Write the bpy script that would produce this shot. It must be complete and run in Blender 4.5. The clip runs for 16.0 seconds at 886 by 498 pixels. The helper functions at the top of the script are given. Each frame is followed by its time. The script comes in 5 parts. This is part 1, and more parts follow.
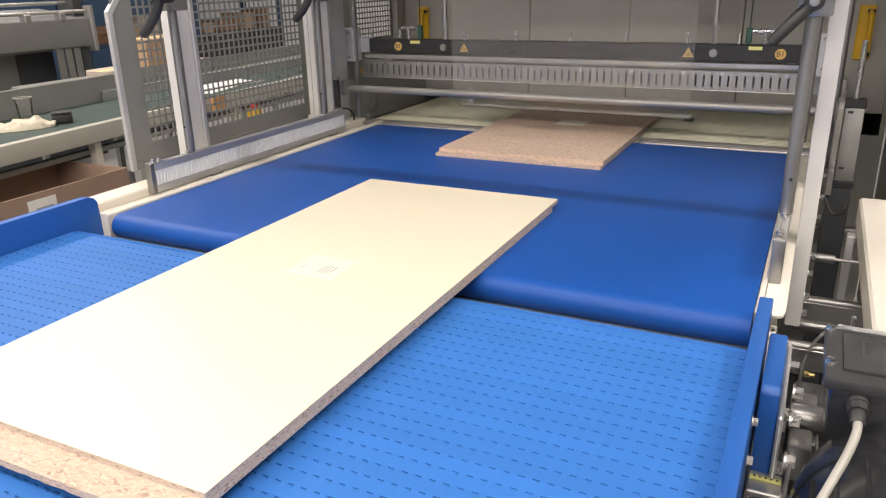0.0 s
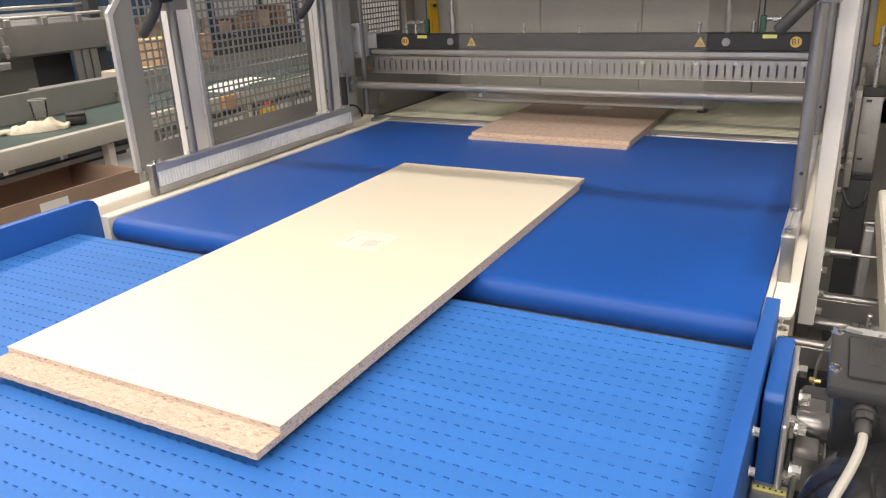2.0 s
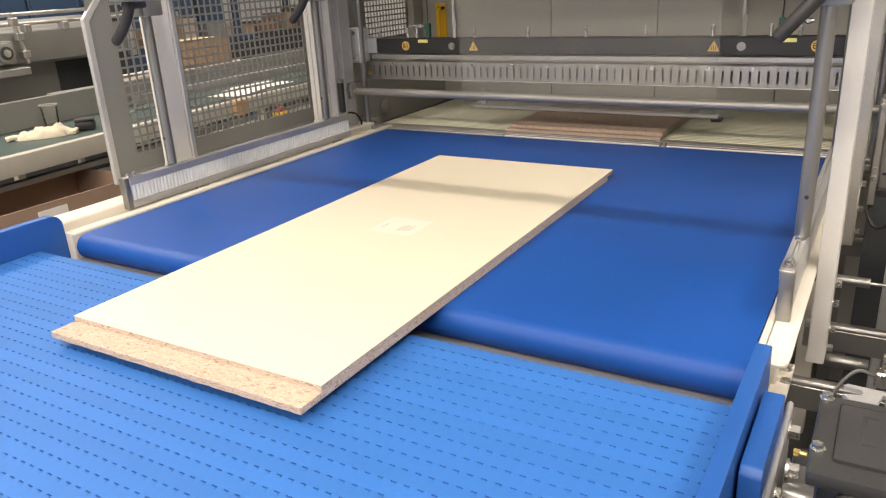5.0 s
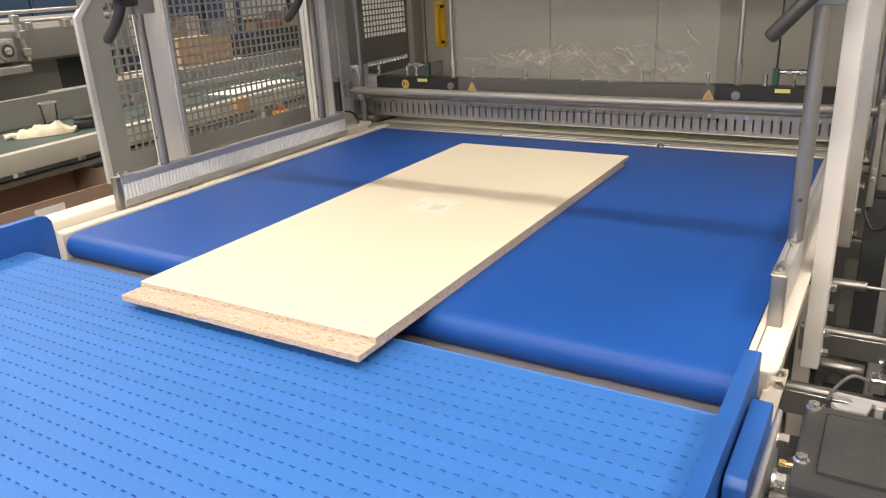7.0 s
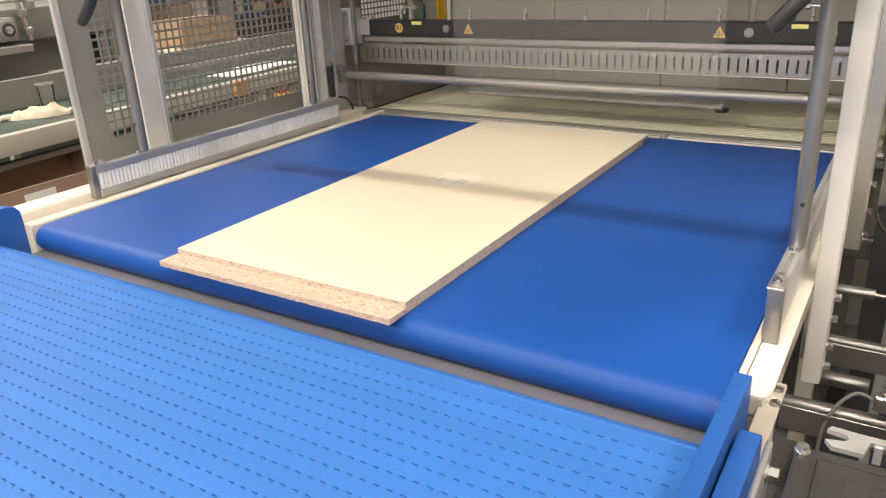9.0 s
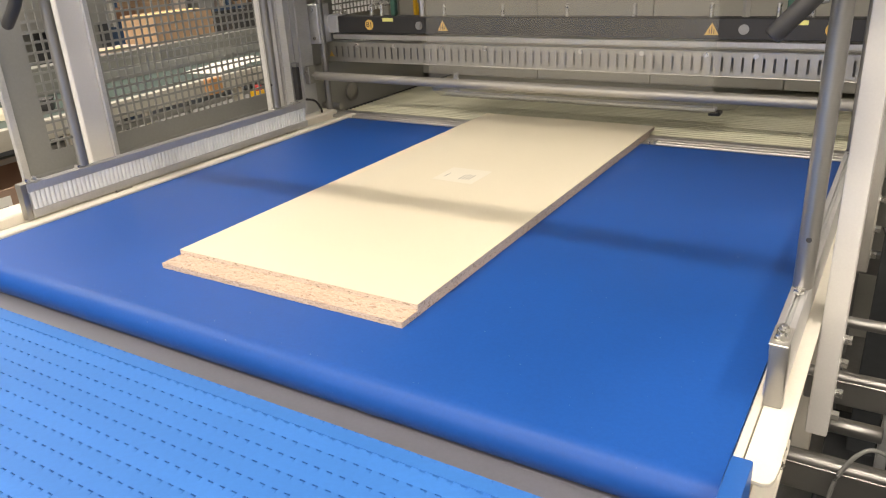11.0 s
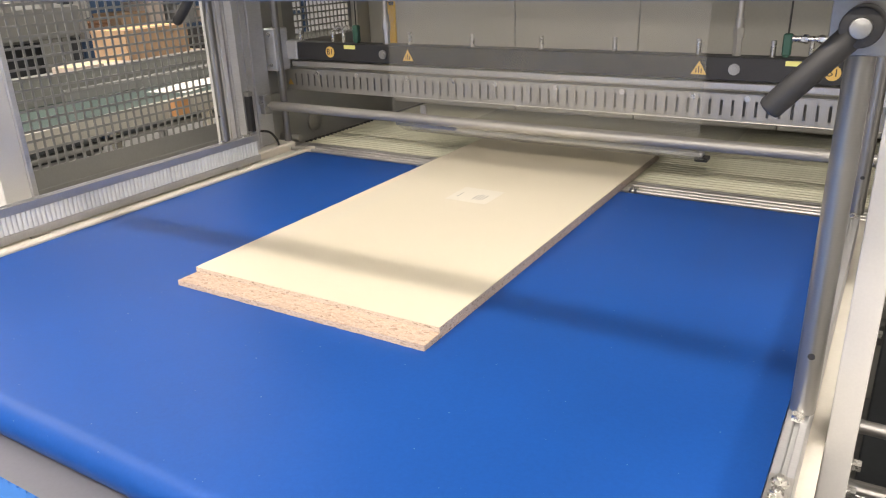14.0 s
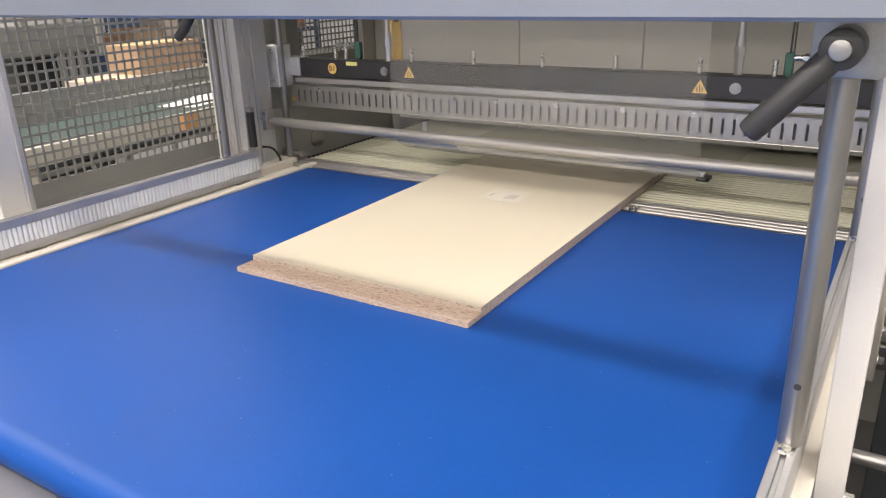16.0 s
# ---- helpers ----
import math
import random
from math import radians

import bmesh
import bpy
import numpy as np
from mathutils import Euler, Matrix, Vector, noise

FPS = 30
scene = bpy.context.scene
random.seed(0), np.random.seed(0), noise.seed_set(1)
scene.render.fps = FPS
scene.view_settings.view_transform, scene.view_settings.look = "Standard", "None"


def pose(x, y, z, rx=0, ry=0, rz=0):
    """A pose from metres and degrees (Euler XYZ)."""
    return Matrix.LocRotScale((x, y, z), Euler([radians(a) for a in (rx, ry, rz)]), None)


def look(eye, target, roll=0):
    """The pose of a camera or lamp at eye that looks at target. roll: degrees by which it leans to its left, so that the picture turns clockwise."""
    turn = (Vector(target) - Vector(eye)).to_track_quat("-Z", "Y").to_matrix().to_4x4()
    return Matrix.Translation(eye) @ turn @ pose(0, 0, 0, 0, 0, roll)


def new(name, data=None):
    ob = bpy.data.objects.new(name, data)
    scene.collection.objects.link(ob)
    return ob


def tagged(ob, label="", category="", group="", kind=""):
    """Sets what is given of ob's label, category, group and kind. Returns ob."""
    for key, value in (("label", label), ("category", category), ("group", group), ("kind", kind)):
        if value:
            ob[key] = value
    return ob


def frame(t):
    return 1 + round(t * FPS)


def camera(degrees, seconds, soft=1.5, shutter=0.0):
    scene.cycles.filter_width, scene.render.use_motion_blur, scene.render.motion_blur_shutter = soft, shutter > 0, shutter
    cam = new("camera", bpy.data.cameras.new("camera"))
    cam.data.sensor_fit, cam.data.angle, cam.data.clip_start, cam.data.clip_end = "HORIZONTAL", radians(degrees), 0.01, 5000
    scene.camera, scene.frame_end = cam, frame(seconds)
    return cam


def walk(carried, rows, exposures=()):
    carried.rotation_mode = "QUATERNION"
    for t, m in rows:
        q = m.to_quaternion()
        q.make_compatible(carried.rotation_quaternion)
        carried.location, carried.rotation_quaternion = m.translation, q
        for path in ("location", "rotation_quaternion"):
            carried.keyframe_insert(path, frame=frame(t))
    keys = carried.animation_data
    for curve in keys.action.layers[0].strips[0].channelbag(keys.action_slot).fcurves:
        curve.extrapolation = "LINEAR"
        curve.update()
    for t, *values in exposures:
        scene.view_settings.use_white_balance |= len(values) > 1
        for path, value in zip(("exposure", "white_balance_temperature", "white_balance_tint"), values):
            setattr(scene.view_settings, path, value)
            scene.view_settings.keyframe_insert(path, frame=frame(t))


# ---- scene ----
cam = camera(61.2, 16.0, soft=1.2)
PATH = [
    (0, (0.852, -1.247, 1.504), (0.004, 0.433, 0.828), -1.8),
    (0.5, (0.857, -1.241, 1.503), (-0.006, 0.431, 0.825), -2.0),
    (1, (0.861, -1.226, 1.503), (-0.014, 0.438, 0.821), -2.3),
    (1.5, (0.865, -1.209, 1.504), (-0.021, 0.447, 0.817), -2.7),
    (2, (0.881, -1.184, 1.502), (-0.019, 0.463, 0.813), -3.1),
    (2.5, (0.902, -1.155, 1.506), (-0.012, 0.484, 0.814), -3.5),
    (3, (0.921, -1.12, 1.506), (-0.009, 0.51, 0.814), -3.7),
    (3.5, (0.925, -1.088, 1.504), (-0.022, 0.532, 0.813), -3.8),
    (4, (0.922, -1.047, 1.501), (-0.041, 0.566, 0.815), -3.8),
    (6.5, (0.954, -0.949, 1.495), (-0.038, 0.647, 0.811), -3.4),
    (7, (0.95, -0.949, 1.495), (-0.042, 0.647, 0.809), -3.5),
    (7.5, (0.961, -0.935, 1.494), (-0.035, 0.656, 0.804), -3.4),
    (8, (0.973, -0.914, 1.493), (-0.028, 0.668, 0.791), -3.3),
    (8.5, (0.975, -0.878, 1.495), (-0.034, 0.693, 0.779), -3.3),
    (9, (0.958, -0.825, 1.494), (-0.057, 0.737, 0.765), -3.2),
    (11.5, (0.903, -0.578, 1.505), (-0.086, 0.987, 0.747), -3.7),
    (12, (0.887, -0.533, 1.514), (-0.082, 1.044, 0.757), -3.4),
    (12.5, (0.864, -0.466, 1.514), (-0.094, 1.121, 0.763), -3.2),
    (13, (0.863, -0.417, 1.514), (-0.096, 1.173, 0.771), -3.0),
    (13.5, (0.872, -0.387, 1.519), (-0.097, 1.201, 0.787), -2.7),
    (14, (0.863, -0.361, 1.517), (-0.121, 1.222, 0.795), -2.5),
    (14.5, (0.861, -0.338, 1.517), (-0.137, 1.243, 0.807), -2.3),
    (15, (0.871, -0.324, 1.518), (-0.136, 1.256, 0.819), -2.3),
    (15.5, (0.883, -0.322, 1.519), (-0.13, 1.258, 0.828), -2.3),
    (16, (0.889, -0.321, 1.517), (-0.132, 1.257, 0.833), -2.3),
]
EXPOSURE = ((0, -0.15, 6500, 16), (4, -0.03, 6850, 15), (7, 0.02, 6950, 15), (9, 0.06, 6950, 14), (11.5, 0.11, 7050, 13), (12.5, 0.14, 6950, 14), (13.5, 0.20, 6750, 14), (16, 0.24, 6450, 16))
walk(cam, [(t, look(eye, target, roll)) for t, eye, target, roll in PATH], EXPOSURE)

# ---- world and light ----
world = bpy.data.worlds.new("hall_air")
scene.world = world
world.use_nodes = True
world.node_tree.nodes["Background"].inputs[0].default_value = (0.80, 0.88, 1.0, 1)
world.node_tree.nodes["Background"].inputs[1].default_value = 0.25


def strip_lamp(x, y, z, length, width, watts, turn=0.0, colour=(1.0, 0.93, 0.83)):
    lamp = bpy.data.lights.new("hall_tube", "AREA")
    lamp.shape, lamp.size, lamp.size_y = "RECTANGLE", length, width
    lamp.energy, lamp.color = watts, colour
    ob = new("hall_tube", lamp)
    ob.matrix_basis = pose(x, y, z, 0, 0, turn)
    return ob


strip_lamp(-0.2, -2.05, 5.50, 6.0, 0.32, 290)
strip_lamp(-0.5, -6.80, 5.50, 9.0, 0.40, 680)
# Next two are unseen fill lamps, added to brighten the bench side and background
strip_lamp(-5.8, 2.0, 5.50, 8.0, 0.40, 540, 90)
strip_lamp(-1.0, 8.5, 5.50, 8.0, 0.40, 200)
strip_lamp(4.0, 0.5, 5.50, 8.0, 0.80, 300, 90)

# ---- materials ----


def nodes_of(name):
    m = bpy.data.materials.new(name)
    m.use_nodes = True
    nt = m.node_tree
    return m, nt, nt.nodes["Principled BSDF"]


def noise_tex(nt, scale, detail=4.0, rough=0.55, stretch=(1, 1, 1)):
    co = nt.nodes.new("ShaderNodeTexCoord")
    mp = nt.nodes.new("ShaderNodeMapping")
    mp.inputs["Scale"].default_value = stretch
    no = nt.nodes.new("ShaderNodeTexNoise")
    no.inputs["Scale"].default_value = scale
    no.inputs["Detail"].default_value = detail
    no.inputs["Roughness"].default_value = rough
    nt.links.new(co.outputs["Object"], mp.inputs[0])
    nt.links.new(mp.outputs[0], no.inputs["Vector"])
    return no


def ramp(nt, src, stops):
    r = nt.nodes.new("ShaderNodeValToRGB")
    el = r.color_ramp.elements
    while len(el) < len(stops):
        el.new(0.5)
    for e, (p, c) in zip(el, stops):
        e.position, e.color = p, (*c, 1)
    nt.links.new(src, r.inputs[0])
    return r


def surface(name, col, rough=0.5, metal=0.0, vary=0.10, scale=6.0, fine=90.0, bump=0.05, stretch=(1, 1, 1), spec=0.5):
    """A worn surface: colour varied at two scales, roughness and fine relief from noise."""
    m, nt, b = nodes_of(name)
    big = noise_tex(nt, scale, 5, 0.6)
    small = noise_tex(nt, fine, 3, 0.6, stretch)
    add = nt.nodes.new("ShaderNodeMath")
    add.operation = "MULTIPLY_ADD"
    add.inputs[1].default_value = 0.6
    nt.links.new(big.outputs["Fac"], add.inputs[0])
    half = nt.nodes.new("ShaderNodeMath")
    half.operation = "MULTIPLY"
    half.inputs[1].default_value = 0.4
    nt.links.new(small.outputs["Fac"], half.inputs[0])
    nt.links.new(half.outputs[0], add.inputs[2])
    lo = tuple(max(0.0, c * (1 - vary)) for c in col)
    hi = tuple(min(1.0, c * (1 + vary)) for c in col)
    r = ramp(nt, add.outputs[0], [(0.32, lo), (0.68, hi)])
    nt.links.new(r.outputs[0], b.inputs["Base Color"])
    rr = nt.nodes.new("ShaderNodeMapRange")
    rr.inputs["To Min"].default_value = max(0.02, rough - 0.10)
    rr.inputs["To Max"].default_value = min(1.0, rough + 0.10)
    nt.links.new(add.outputs[0], rr.inputs["Value"])
    nt.links.new(rr.outputs[0], b.inputs["Roughness"])
    b.inputs["Metallic"].default_value = metal
    b.inputs["Specular IOR Level"].default_value = spec
    if bump:
        bp = nt.nodes.new("ShaderNodeBump")
        bp.inputs["Strength"].default_value = bump
        bp.inputs["Distance"].default_value = 0.002
        nt.links.new(small.outputs["Fac"], bp.inputs["Height"])
        nt.links.new(bp.outputs[0], b.inputs["Normal"])
    return m


def chipboard(name, dark, mid, light, bump=0.5):
    """Pressed wood flakes: stretched cells of different tints with dark gaps."""
    m, nt, b = nodes_of(name)
    co = nt.nodes.new("ShaderNodeTexCoord")
    warp = noise_tex(nt, 35, 3, 0.6)
    mix = nt.nodes.new("ShaderNodeVectorMath")
    mix.operation = "MULTIPLY_ADD"
    mix.inputs[1].default_value = (0.02, 0.02, 0.01)
    nt.links.new(warp.outputs["Color"], mix.inputs[0])
    nt.links.new(co.outputs["Object"], mix.inputs[2])
    mp = nt.nodes.new("ShaderNodeMapping")
    mp.inputs["Scale"].default_value = (0.55, 1.2, 2.0)
    mp.inputs["Rotation"].default_value = (0, 0, 0.5)
    nt.links.new(mix.outputs[0], mp.inputs[0])
    vo = nt.nodes.new("ShaderNodeTexVoronoi")
    vo.inputs["Scale"].default_value = 250
    nt.links.new(mp.outputs[0], vo.inputs["Vector"])
    sep = nt.nodes.new("ShaderNodeSeparateColor")
    nt.links.new(vo.outputs["Color"], sep.inputs[0])
    fl = ramp(nt, sep.outputs[0], [(0.0, dark), (0.12, mid), (0.6, light), (1.0, mid)])
    fine = noise_tex(nt, 420, 2, 0.7)
    mult = nt.nodes.new("ShaderNodeMix")
    mult.data_type, mult.blend_type = "RGBA", "MULTIPLY"
    mult.inputs[0].default_value = 0.45
    fr = ramp(nt, fine.outputs["Fac"], [(0.3, (0.62, 0.58, 0.52)), (0.65, (1, 1, 1))])
    nt.links.new(fl.outputs[0], mult.inputs[6])
    nt.links.new(fr.outputs[0], mult.inputs[7])
    nt.links.new(mult.outputs[2], b.inputs["Base Color"])
    b.inputs["Roughness"].default_value = 0.8
    bp = nt.nodes.new("ShaderNodeBump")
    bp.inputs["Strength"].default_value = bump
    bp.inputs["Distance"].default_value = 0.002
    nt.links.new(sep.outputs[0], bp.inputs["Height"])
    nt.links.new(bp.outputs[0], b.inputs["Normal"])
    return m


def film_sheet(name, milk, gloss, bump):
    """Thin clear packaging film: mostly see-through, a little milky, with a crinkled sheen."""
    m, nt, b = nodes_of(name)
    out = nt.nodes["Material Output"]
    nt.nodes.remove(b)
    tr = nt.nodes.new("ShaderNodeBsdfTransparent")
    tr.inputs[0].default_value = (0.97, 0.97, 0.96, 1)
    df = nt.nodes.new("ShaderNodeBsdfDiffuse")
    df.inputs[0].default_value = (0.75, 0.74, 0.68, 1)
    gl = nt.nodes.new("ShaderNodeBsdfGlossy")
    gl.inputs["Roughness"].default_value = 0.10
    no = noise_tex(nt, 9, 3, 0.55, (1, 1, 0.35))
    bp = nt.nodes.new("ShaderNodeBump")
    bp.inputs["Strength"].default_value = bump
    bp.inputs["Distance"].default_value = 0.02
    nt.links.new(no.outputs["Fac"], bp.inputs["Height"])
    nt.links.new(bp.outputs[0], gl.inputs["Normal"])
    m1 = nt.nodes.new("ShaderNodeMixShader")
    m1.inputs[0].default_value = milk
    nt.links.new(tr.outputs[0], m1.inputs[1])
    nt.links.new(df.outputs[0], m1.inputs[2])
    fr = nt.nodes.new("ShaderNodeFresnel")
    fr.inputs[0].default_value = 1.35
    mu = nt.nodes.new("ShaderNodeMath")
    mu.operation = "MULTIPLY"
    mu.inputs[1].default_value = gloss
    nt.links.new(fr.outputs[0], mu.inputs[0])
    m2 = nt.nodes.new("ShaderNodeMixShader")
    nt.links.new(mu.outputs[0], m2.inputs[0])
    nt.links.new(m1.outputs[0], m2.inputs[1])
    nt.links.new(gl.outputs[0], m2.inputs[2])
    nt.links.new(m2.outputs[0], out.inputs["Surface"])
    return m


def slat_plastic(name, col):
    """Belt module plastic, each module a touch lighter or darker."""
    m = surface(name, col, 0.54, 0, 0.08, 3.0, 120, 0.06, spec=0.22)
    nt = m.node_tree
    b = nt.nodes["Principled BSDF"]
    old = b.inputs["Base Color"].links[0].from_socket
    info = nt.nodes.new("ShaderNodeObjectInfo")
    mr = nt.nodes.new("ShaderNodeMapRange")
    mr.inputs["To Min"].default_value, mr.inputs["To Max"].default_value = 0.94, 1.05
    nt.links.new(info.outputs["Random"], mr.inputs["Value"])
    vm = nt.nodes.new("ShaderNodeVectorMath")
    vm.operation = "SCALE"
    nt.links.new(old, vm.inputs[0])
    nt.links.new(mr.outputs[0], vm.inputs["Scale"])
    nt.links.new(vm.outputs[0], b.inputs["Base Color"])
    return m


BELT = surface("dark_blue_belt", (0.0085, 0.073, 0.327), 0.44, 0, 0.12, 2.5, 160, 0.04, spec=0.24)


def specked(m, tint, level):
    """Sparse pale dust specks over a plain surface."""
    nt = m.node_tree
    b = nt.nodes["Principled BSDF"]
    old = b.inputs["Base Color"].links[0].from_socket
    no = noise_tex(nt, 150, 1.0, 0.5)
    r = ramp(nt, no.outputs["Fac"], [(level, (0, 0, 0)), (level + 0.03, (1, 1, 1))])
    mx = nt.nodes.new("ShaderNodeMix")
    mx.data_type = "RGBA"
    nt.links.new(r.outputs[0], mx.inputs[0])
    nt.links.new(old, mx.inputs[6])
    mx.inputs[7].default_value = (*tint, 1)
    nt.links.new(mx.outputs[2], b.inputs["Base Color"])


specked(BELT, (0.16, 0.22, 0.38), 0.80)
SLAT = slat_plastic("light_blue_module", (0.034, 0.160, 0.490))
GUARD = surface("blue_guard_plastic", (0.014, 0.105, 0.40), 0.45, 0, 0.08, 5, 200, 0.08)
CREAM = surface("cream_powder_coat", (0.74, 0.70, 0.61), 0.42, 0, 0.05, 4, 260, 0.05)
MELA = surface("cream_melamine", (0.725, 0.665, 0.525), 0.40, 0, 0.02, 2, 300, 0.02)
CHIP = chipboard("raw_chipboard", (0.37, 0.262, 0.20), (0.53, 0.405, 0.315), (0.66, 0.525, 0.42), 0.45)
CHIP_EDGE = chipboard("chipboard_edge", (0.27, 0.205, 0.16), (0.52, 0.43, 0.355), (0.65, 0.555, 0.475), 0.5)
ALU = surface("brushed_aluminium", (0.60, 0.605, 0.61), 0.40, 0.6, 0.20, 5, 60, 0.06, (1, 1, 14))
ALU_X = surface("extruded_aluminium", (0.58, 0.585, 0.59), 0.40, 0.7, 0.16, 4, 70, 0.05, (1, 12, 1))
# Aluminium darkened and tinted: its shade and the belt's blue reflection are in the colour
BEAM = surface("belt_tinted_aluminium_beam", (0.23, 0.255, 0.30), 0.42, 0.3, 0.07, 4, 70, 0.05, (12, 1, 1))
POSTGREY = surface("light_grey_powder_coat", (0.66, 0.65, 0.63), 0.42, 0.0, 0.05, 4, 260, 0.05)
STEEL = surface("stainless_steel", (0.50, 0.49, 0.465), 0.33, 0.8, 0.16, 4, 80, 0.05, (12, 1, 1))
CHROME = surface("zinc_plated_bolt", (0.62, 0.61, 0.58), 0.28, 1.0, 0.08, 30, 200, 0.02)
POSTMETAL = surface("turned_steel_post", (0.30, 0.295, 0.285), 0.33, 0.85, 0.06, 5, 90, 0.03, (1, 1, 10))
GAPGREY = surface("mauve_grey_plate", (0.17, 0.17, 0.195), 0.45, 0.2, 0.08, 4, 150, 0.05)
RAILGREY = surface("worn_cream_rail", (0.46, 0.445, 0.39), 0.5, 0.0, 0.10, 4, 150, 0.05)
GREY = surface("grey_sheet_metal", (0.285, 0.29, 0.28), 0.44, 0.35, 0.08, 4, 150, 0.05)
WALLGREY = surface("light_grey_cladding", (0.42, 0.415, 0.375), 0.5, 0.0, 0.06, 2, 150, 0.03)
BLACK = surface("black_anodised", (0.026, 0.026, 0.027), 0.42, 0.0, 0.15, 6, 150, 0.05)
RUBBER = surface("black_plastic", (0.032, 0.032, 0.033), 0.5, 0, 0.15, 12, 220, 0.08)
MOTOR = surface("dark_grey_motor_paint", (0.042, 0.043, 0.045), 0.30, 0.1, 0.15, 9, 180, 0.10)
CAST = surface("cast_aluminium", (0.36, 0.36, 0.35), 0.42, 0.75, 0.14, 14, 160, 0.15)
BRISTLE = surface("white_bristle", (0.80, 0.82, 0.84), 0.7, 0, 0.08, 40, 400, 0.2, (1, 8, 1))
APRON = surface("slotted_stainless", (0.44, 0.43, 0.40), 0.36, 0.75, 0.14, 5, 80, 0.05, (12, 1, 1))
STICKER = surface("amber_sticker", (0.72, 0.47, 0.13), 0.5, 0, 0.06, 30, 200, 0.0)
ROLL = surface("dull_ground_steel", (0.40, 0.39, 0.365), 0.46, 0.6, 0.08, 4, 80, 0.04, (1, 12, 1))
GLOSSMOTOR = surface("glossy_motor_paint", (0.022, 0.023, 0.025), 0.20, 0.0, 0.15, 9, 180, 0.06)
YELLOW = surface("signal_yellow", (0.80, 0.48, 0.02), 0.45, 0, 0.06, 8, 150, 0.04)
PALEYEL = surface("pale_yellow_tag", (0.78, 0.75, 0.25), 0.5, 0, 0.04, 20, 200, 0.0)
ROD_PALE = surface("pale_sleeved_rod", (0.60, 0.595, 0.45), 0.45, 0, 0.10, 8, 160, 0.05)
# Near-black base that holds the shade of recesses as well as dark paint
DARK = surface("dark_paint_and_shade", (0.050, 0.055, 0.060), 0.55, 0, 0.2, 4, 60, 0.05)
FLOOR = surface("sealed_concrete", (0.26, 0.26, 0.25), 0.45, 0, 0.18, 0.8, 40, 0.1)
PLASTER = surface("hall_wall_paint", (0.60, 0.61, 0.62), 0.8, 0, 0.06, 0.6, 60, 0.05)
CEIL = surface("hall_ceiling", (0.75, 0.75, 0.74), 0.8, 0, 0.05, 0.5, 50, 0.03)
CARD = surface("brown_cardboard", (0.37, 0.25, 0.155), 0.8, 0, 0.10, 5, 120, 0.12, (1, 1, 6))
CARD_DARK = surface("dark_brown_cardboard", (0.24, 0.125, 0.070), 0.8, 0, 0.12, 5, 120, 0.12, (1, 1, 6))
CARD_MID = surface("reused_cardboard", (0.33, 0.225, 0.165), 0.8, 0, 0.14, 5, 120, 0.12, (1, 1, 6))
PAPER = surface("white_paper", (0.80, 0.79, 0.75), 0.7, 0, 0.03, 8, 300, 0.05)
PINK = surface("pale_printed_card", (0.50, 0.42, 0.36), 0.7, 0, 0.08, 8, 200, 0.05)
LABEL = surface("white_label", (0.77, 0.73, 0.625), 0.5, 0, 0.02, 8, 300, 0.0)
INK = surface("grey_print", (0.34, 0.33, 0.31), 0.6, 0, 0.1, 40, 300, 0.0)
GREEN = surface("dark_green_belt", (0.030, 0.062, 0.054), 0.5, 0, 0.10, 3, 150, 0.05)
OLIVE = surface("olive_grey_paint", (0.20, 0.205, 0.19), 0.5, 0.0, 0.1, 3, 120, 0.05)
NAVY = surface("navy_cabinet_paint", (0.025, 0.055, 0.11), 0.5, 0, 0.1, 3, 120, 0.05)
TEAL = surface("teal_valve_plastic", (0.028, 0.090, 0.065), 0.5, 0, 0.1, 20, 200, 0.0)
CABLE = surface("pale_grey_cable", (0.37, 0.36, 0.32), 0.5, 0, 0.06, 20, 200, 0.03)
CLOTH = surface("cream_cotton", (0.70, 0.64, 0.50), 0.9, 0, 0.10, 25, 300, 0.3)
ORANGE = surface("orange_box_card", (0.52, 0.27, 0.11), 0.7, 0, 0.08, 8, 120, 0.05)
RED = surface("red_plastic", (0.55, 0.03, 0.03), 0.4, 0, 0.08, 10, 150, 0.0)
BRASS = surface("brass_fitting", (0.70, 0.52, 0.20), 0.25, 1.0, 0.1, 30, 200, 0.0)
FILM = film_sheet("clear_film", 0.115, 0.4, 0.35)
# Milky white in these two stands in for sheen on the crumpled film
CRINKLE = film_sheet("crinkled_film", 0.10, 0.30, 0.5)
WISP = film_sheet("film_fold_highlight", 0.24, 0.35, 0.3)
ACRYL = film_sheet("smoky_cup_plastic", 0.05, 1.0, 0.1)

# ---- mesh helpers ----
BELT_Z = 0.91
# the machine leans by half a degree across its width
LEAN = Matrix.Translation((0.25, 0, BELT_Z)) @ pose(0, 0, 0, 0, 0.5, 0) @ Matrix.Translation((-0.25, 0, -BELT_Z))


def box(bm, x0, x1, y0, y1, z0, z1, bevel=0.0, seg=1):
    sub = bmesh.new()
    bmesh.ops.create_cube(sub, size=1)
    for v in sub.verts:
        v.co = ((x0 + x1) / 2 + v.co.x * (x1 - x0), (y0 + y1) / 2 + v.co.y * (y1 - y0), (z0 + z1) / 2 + v.co.z * (z1 - z0))
    if bevel:
        bmesh.ops.bevel(sub, geom=list(sub.edges), offset=bevel, segments=seg, affect="EDGES", profile=0.6)
    merge(bm, sub)
    return bm


def merge(bm, sub, m=None):
    if m is not None:
        sub.transform(m)
    me = bpy.data.meshes.new("part_of_mesh")
    sub.to_mesh(me)
    sub.free()
    bm.from_mesh(me)
    bpy.data.meshes.remove(me)


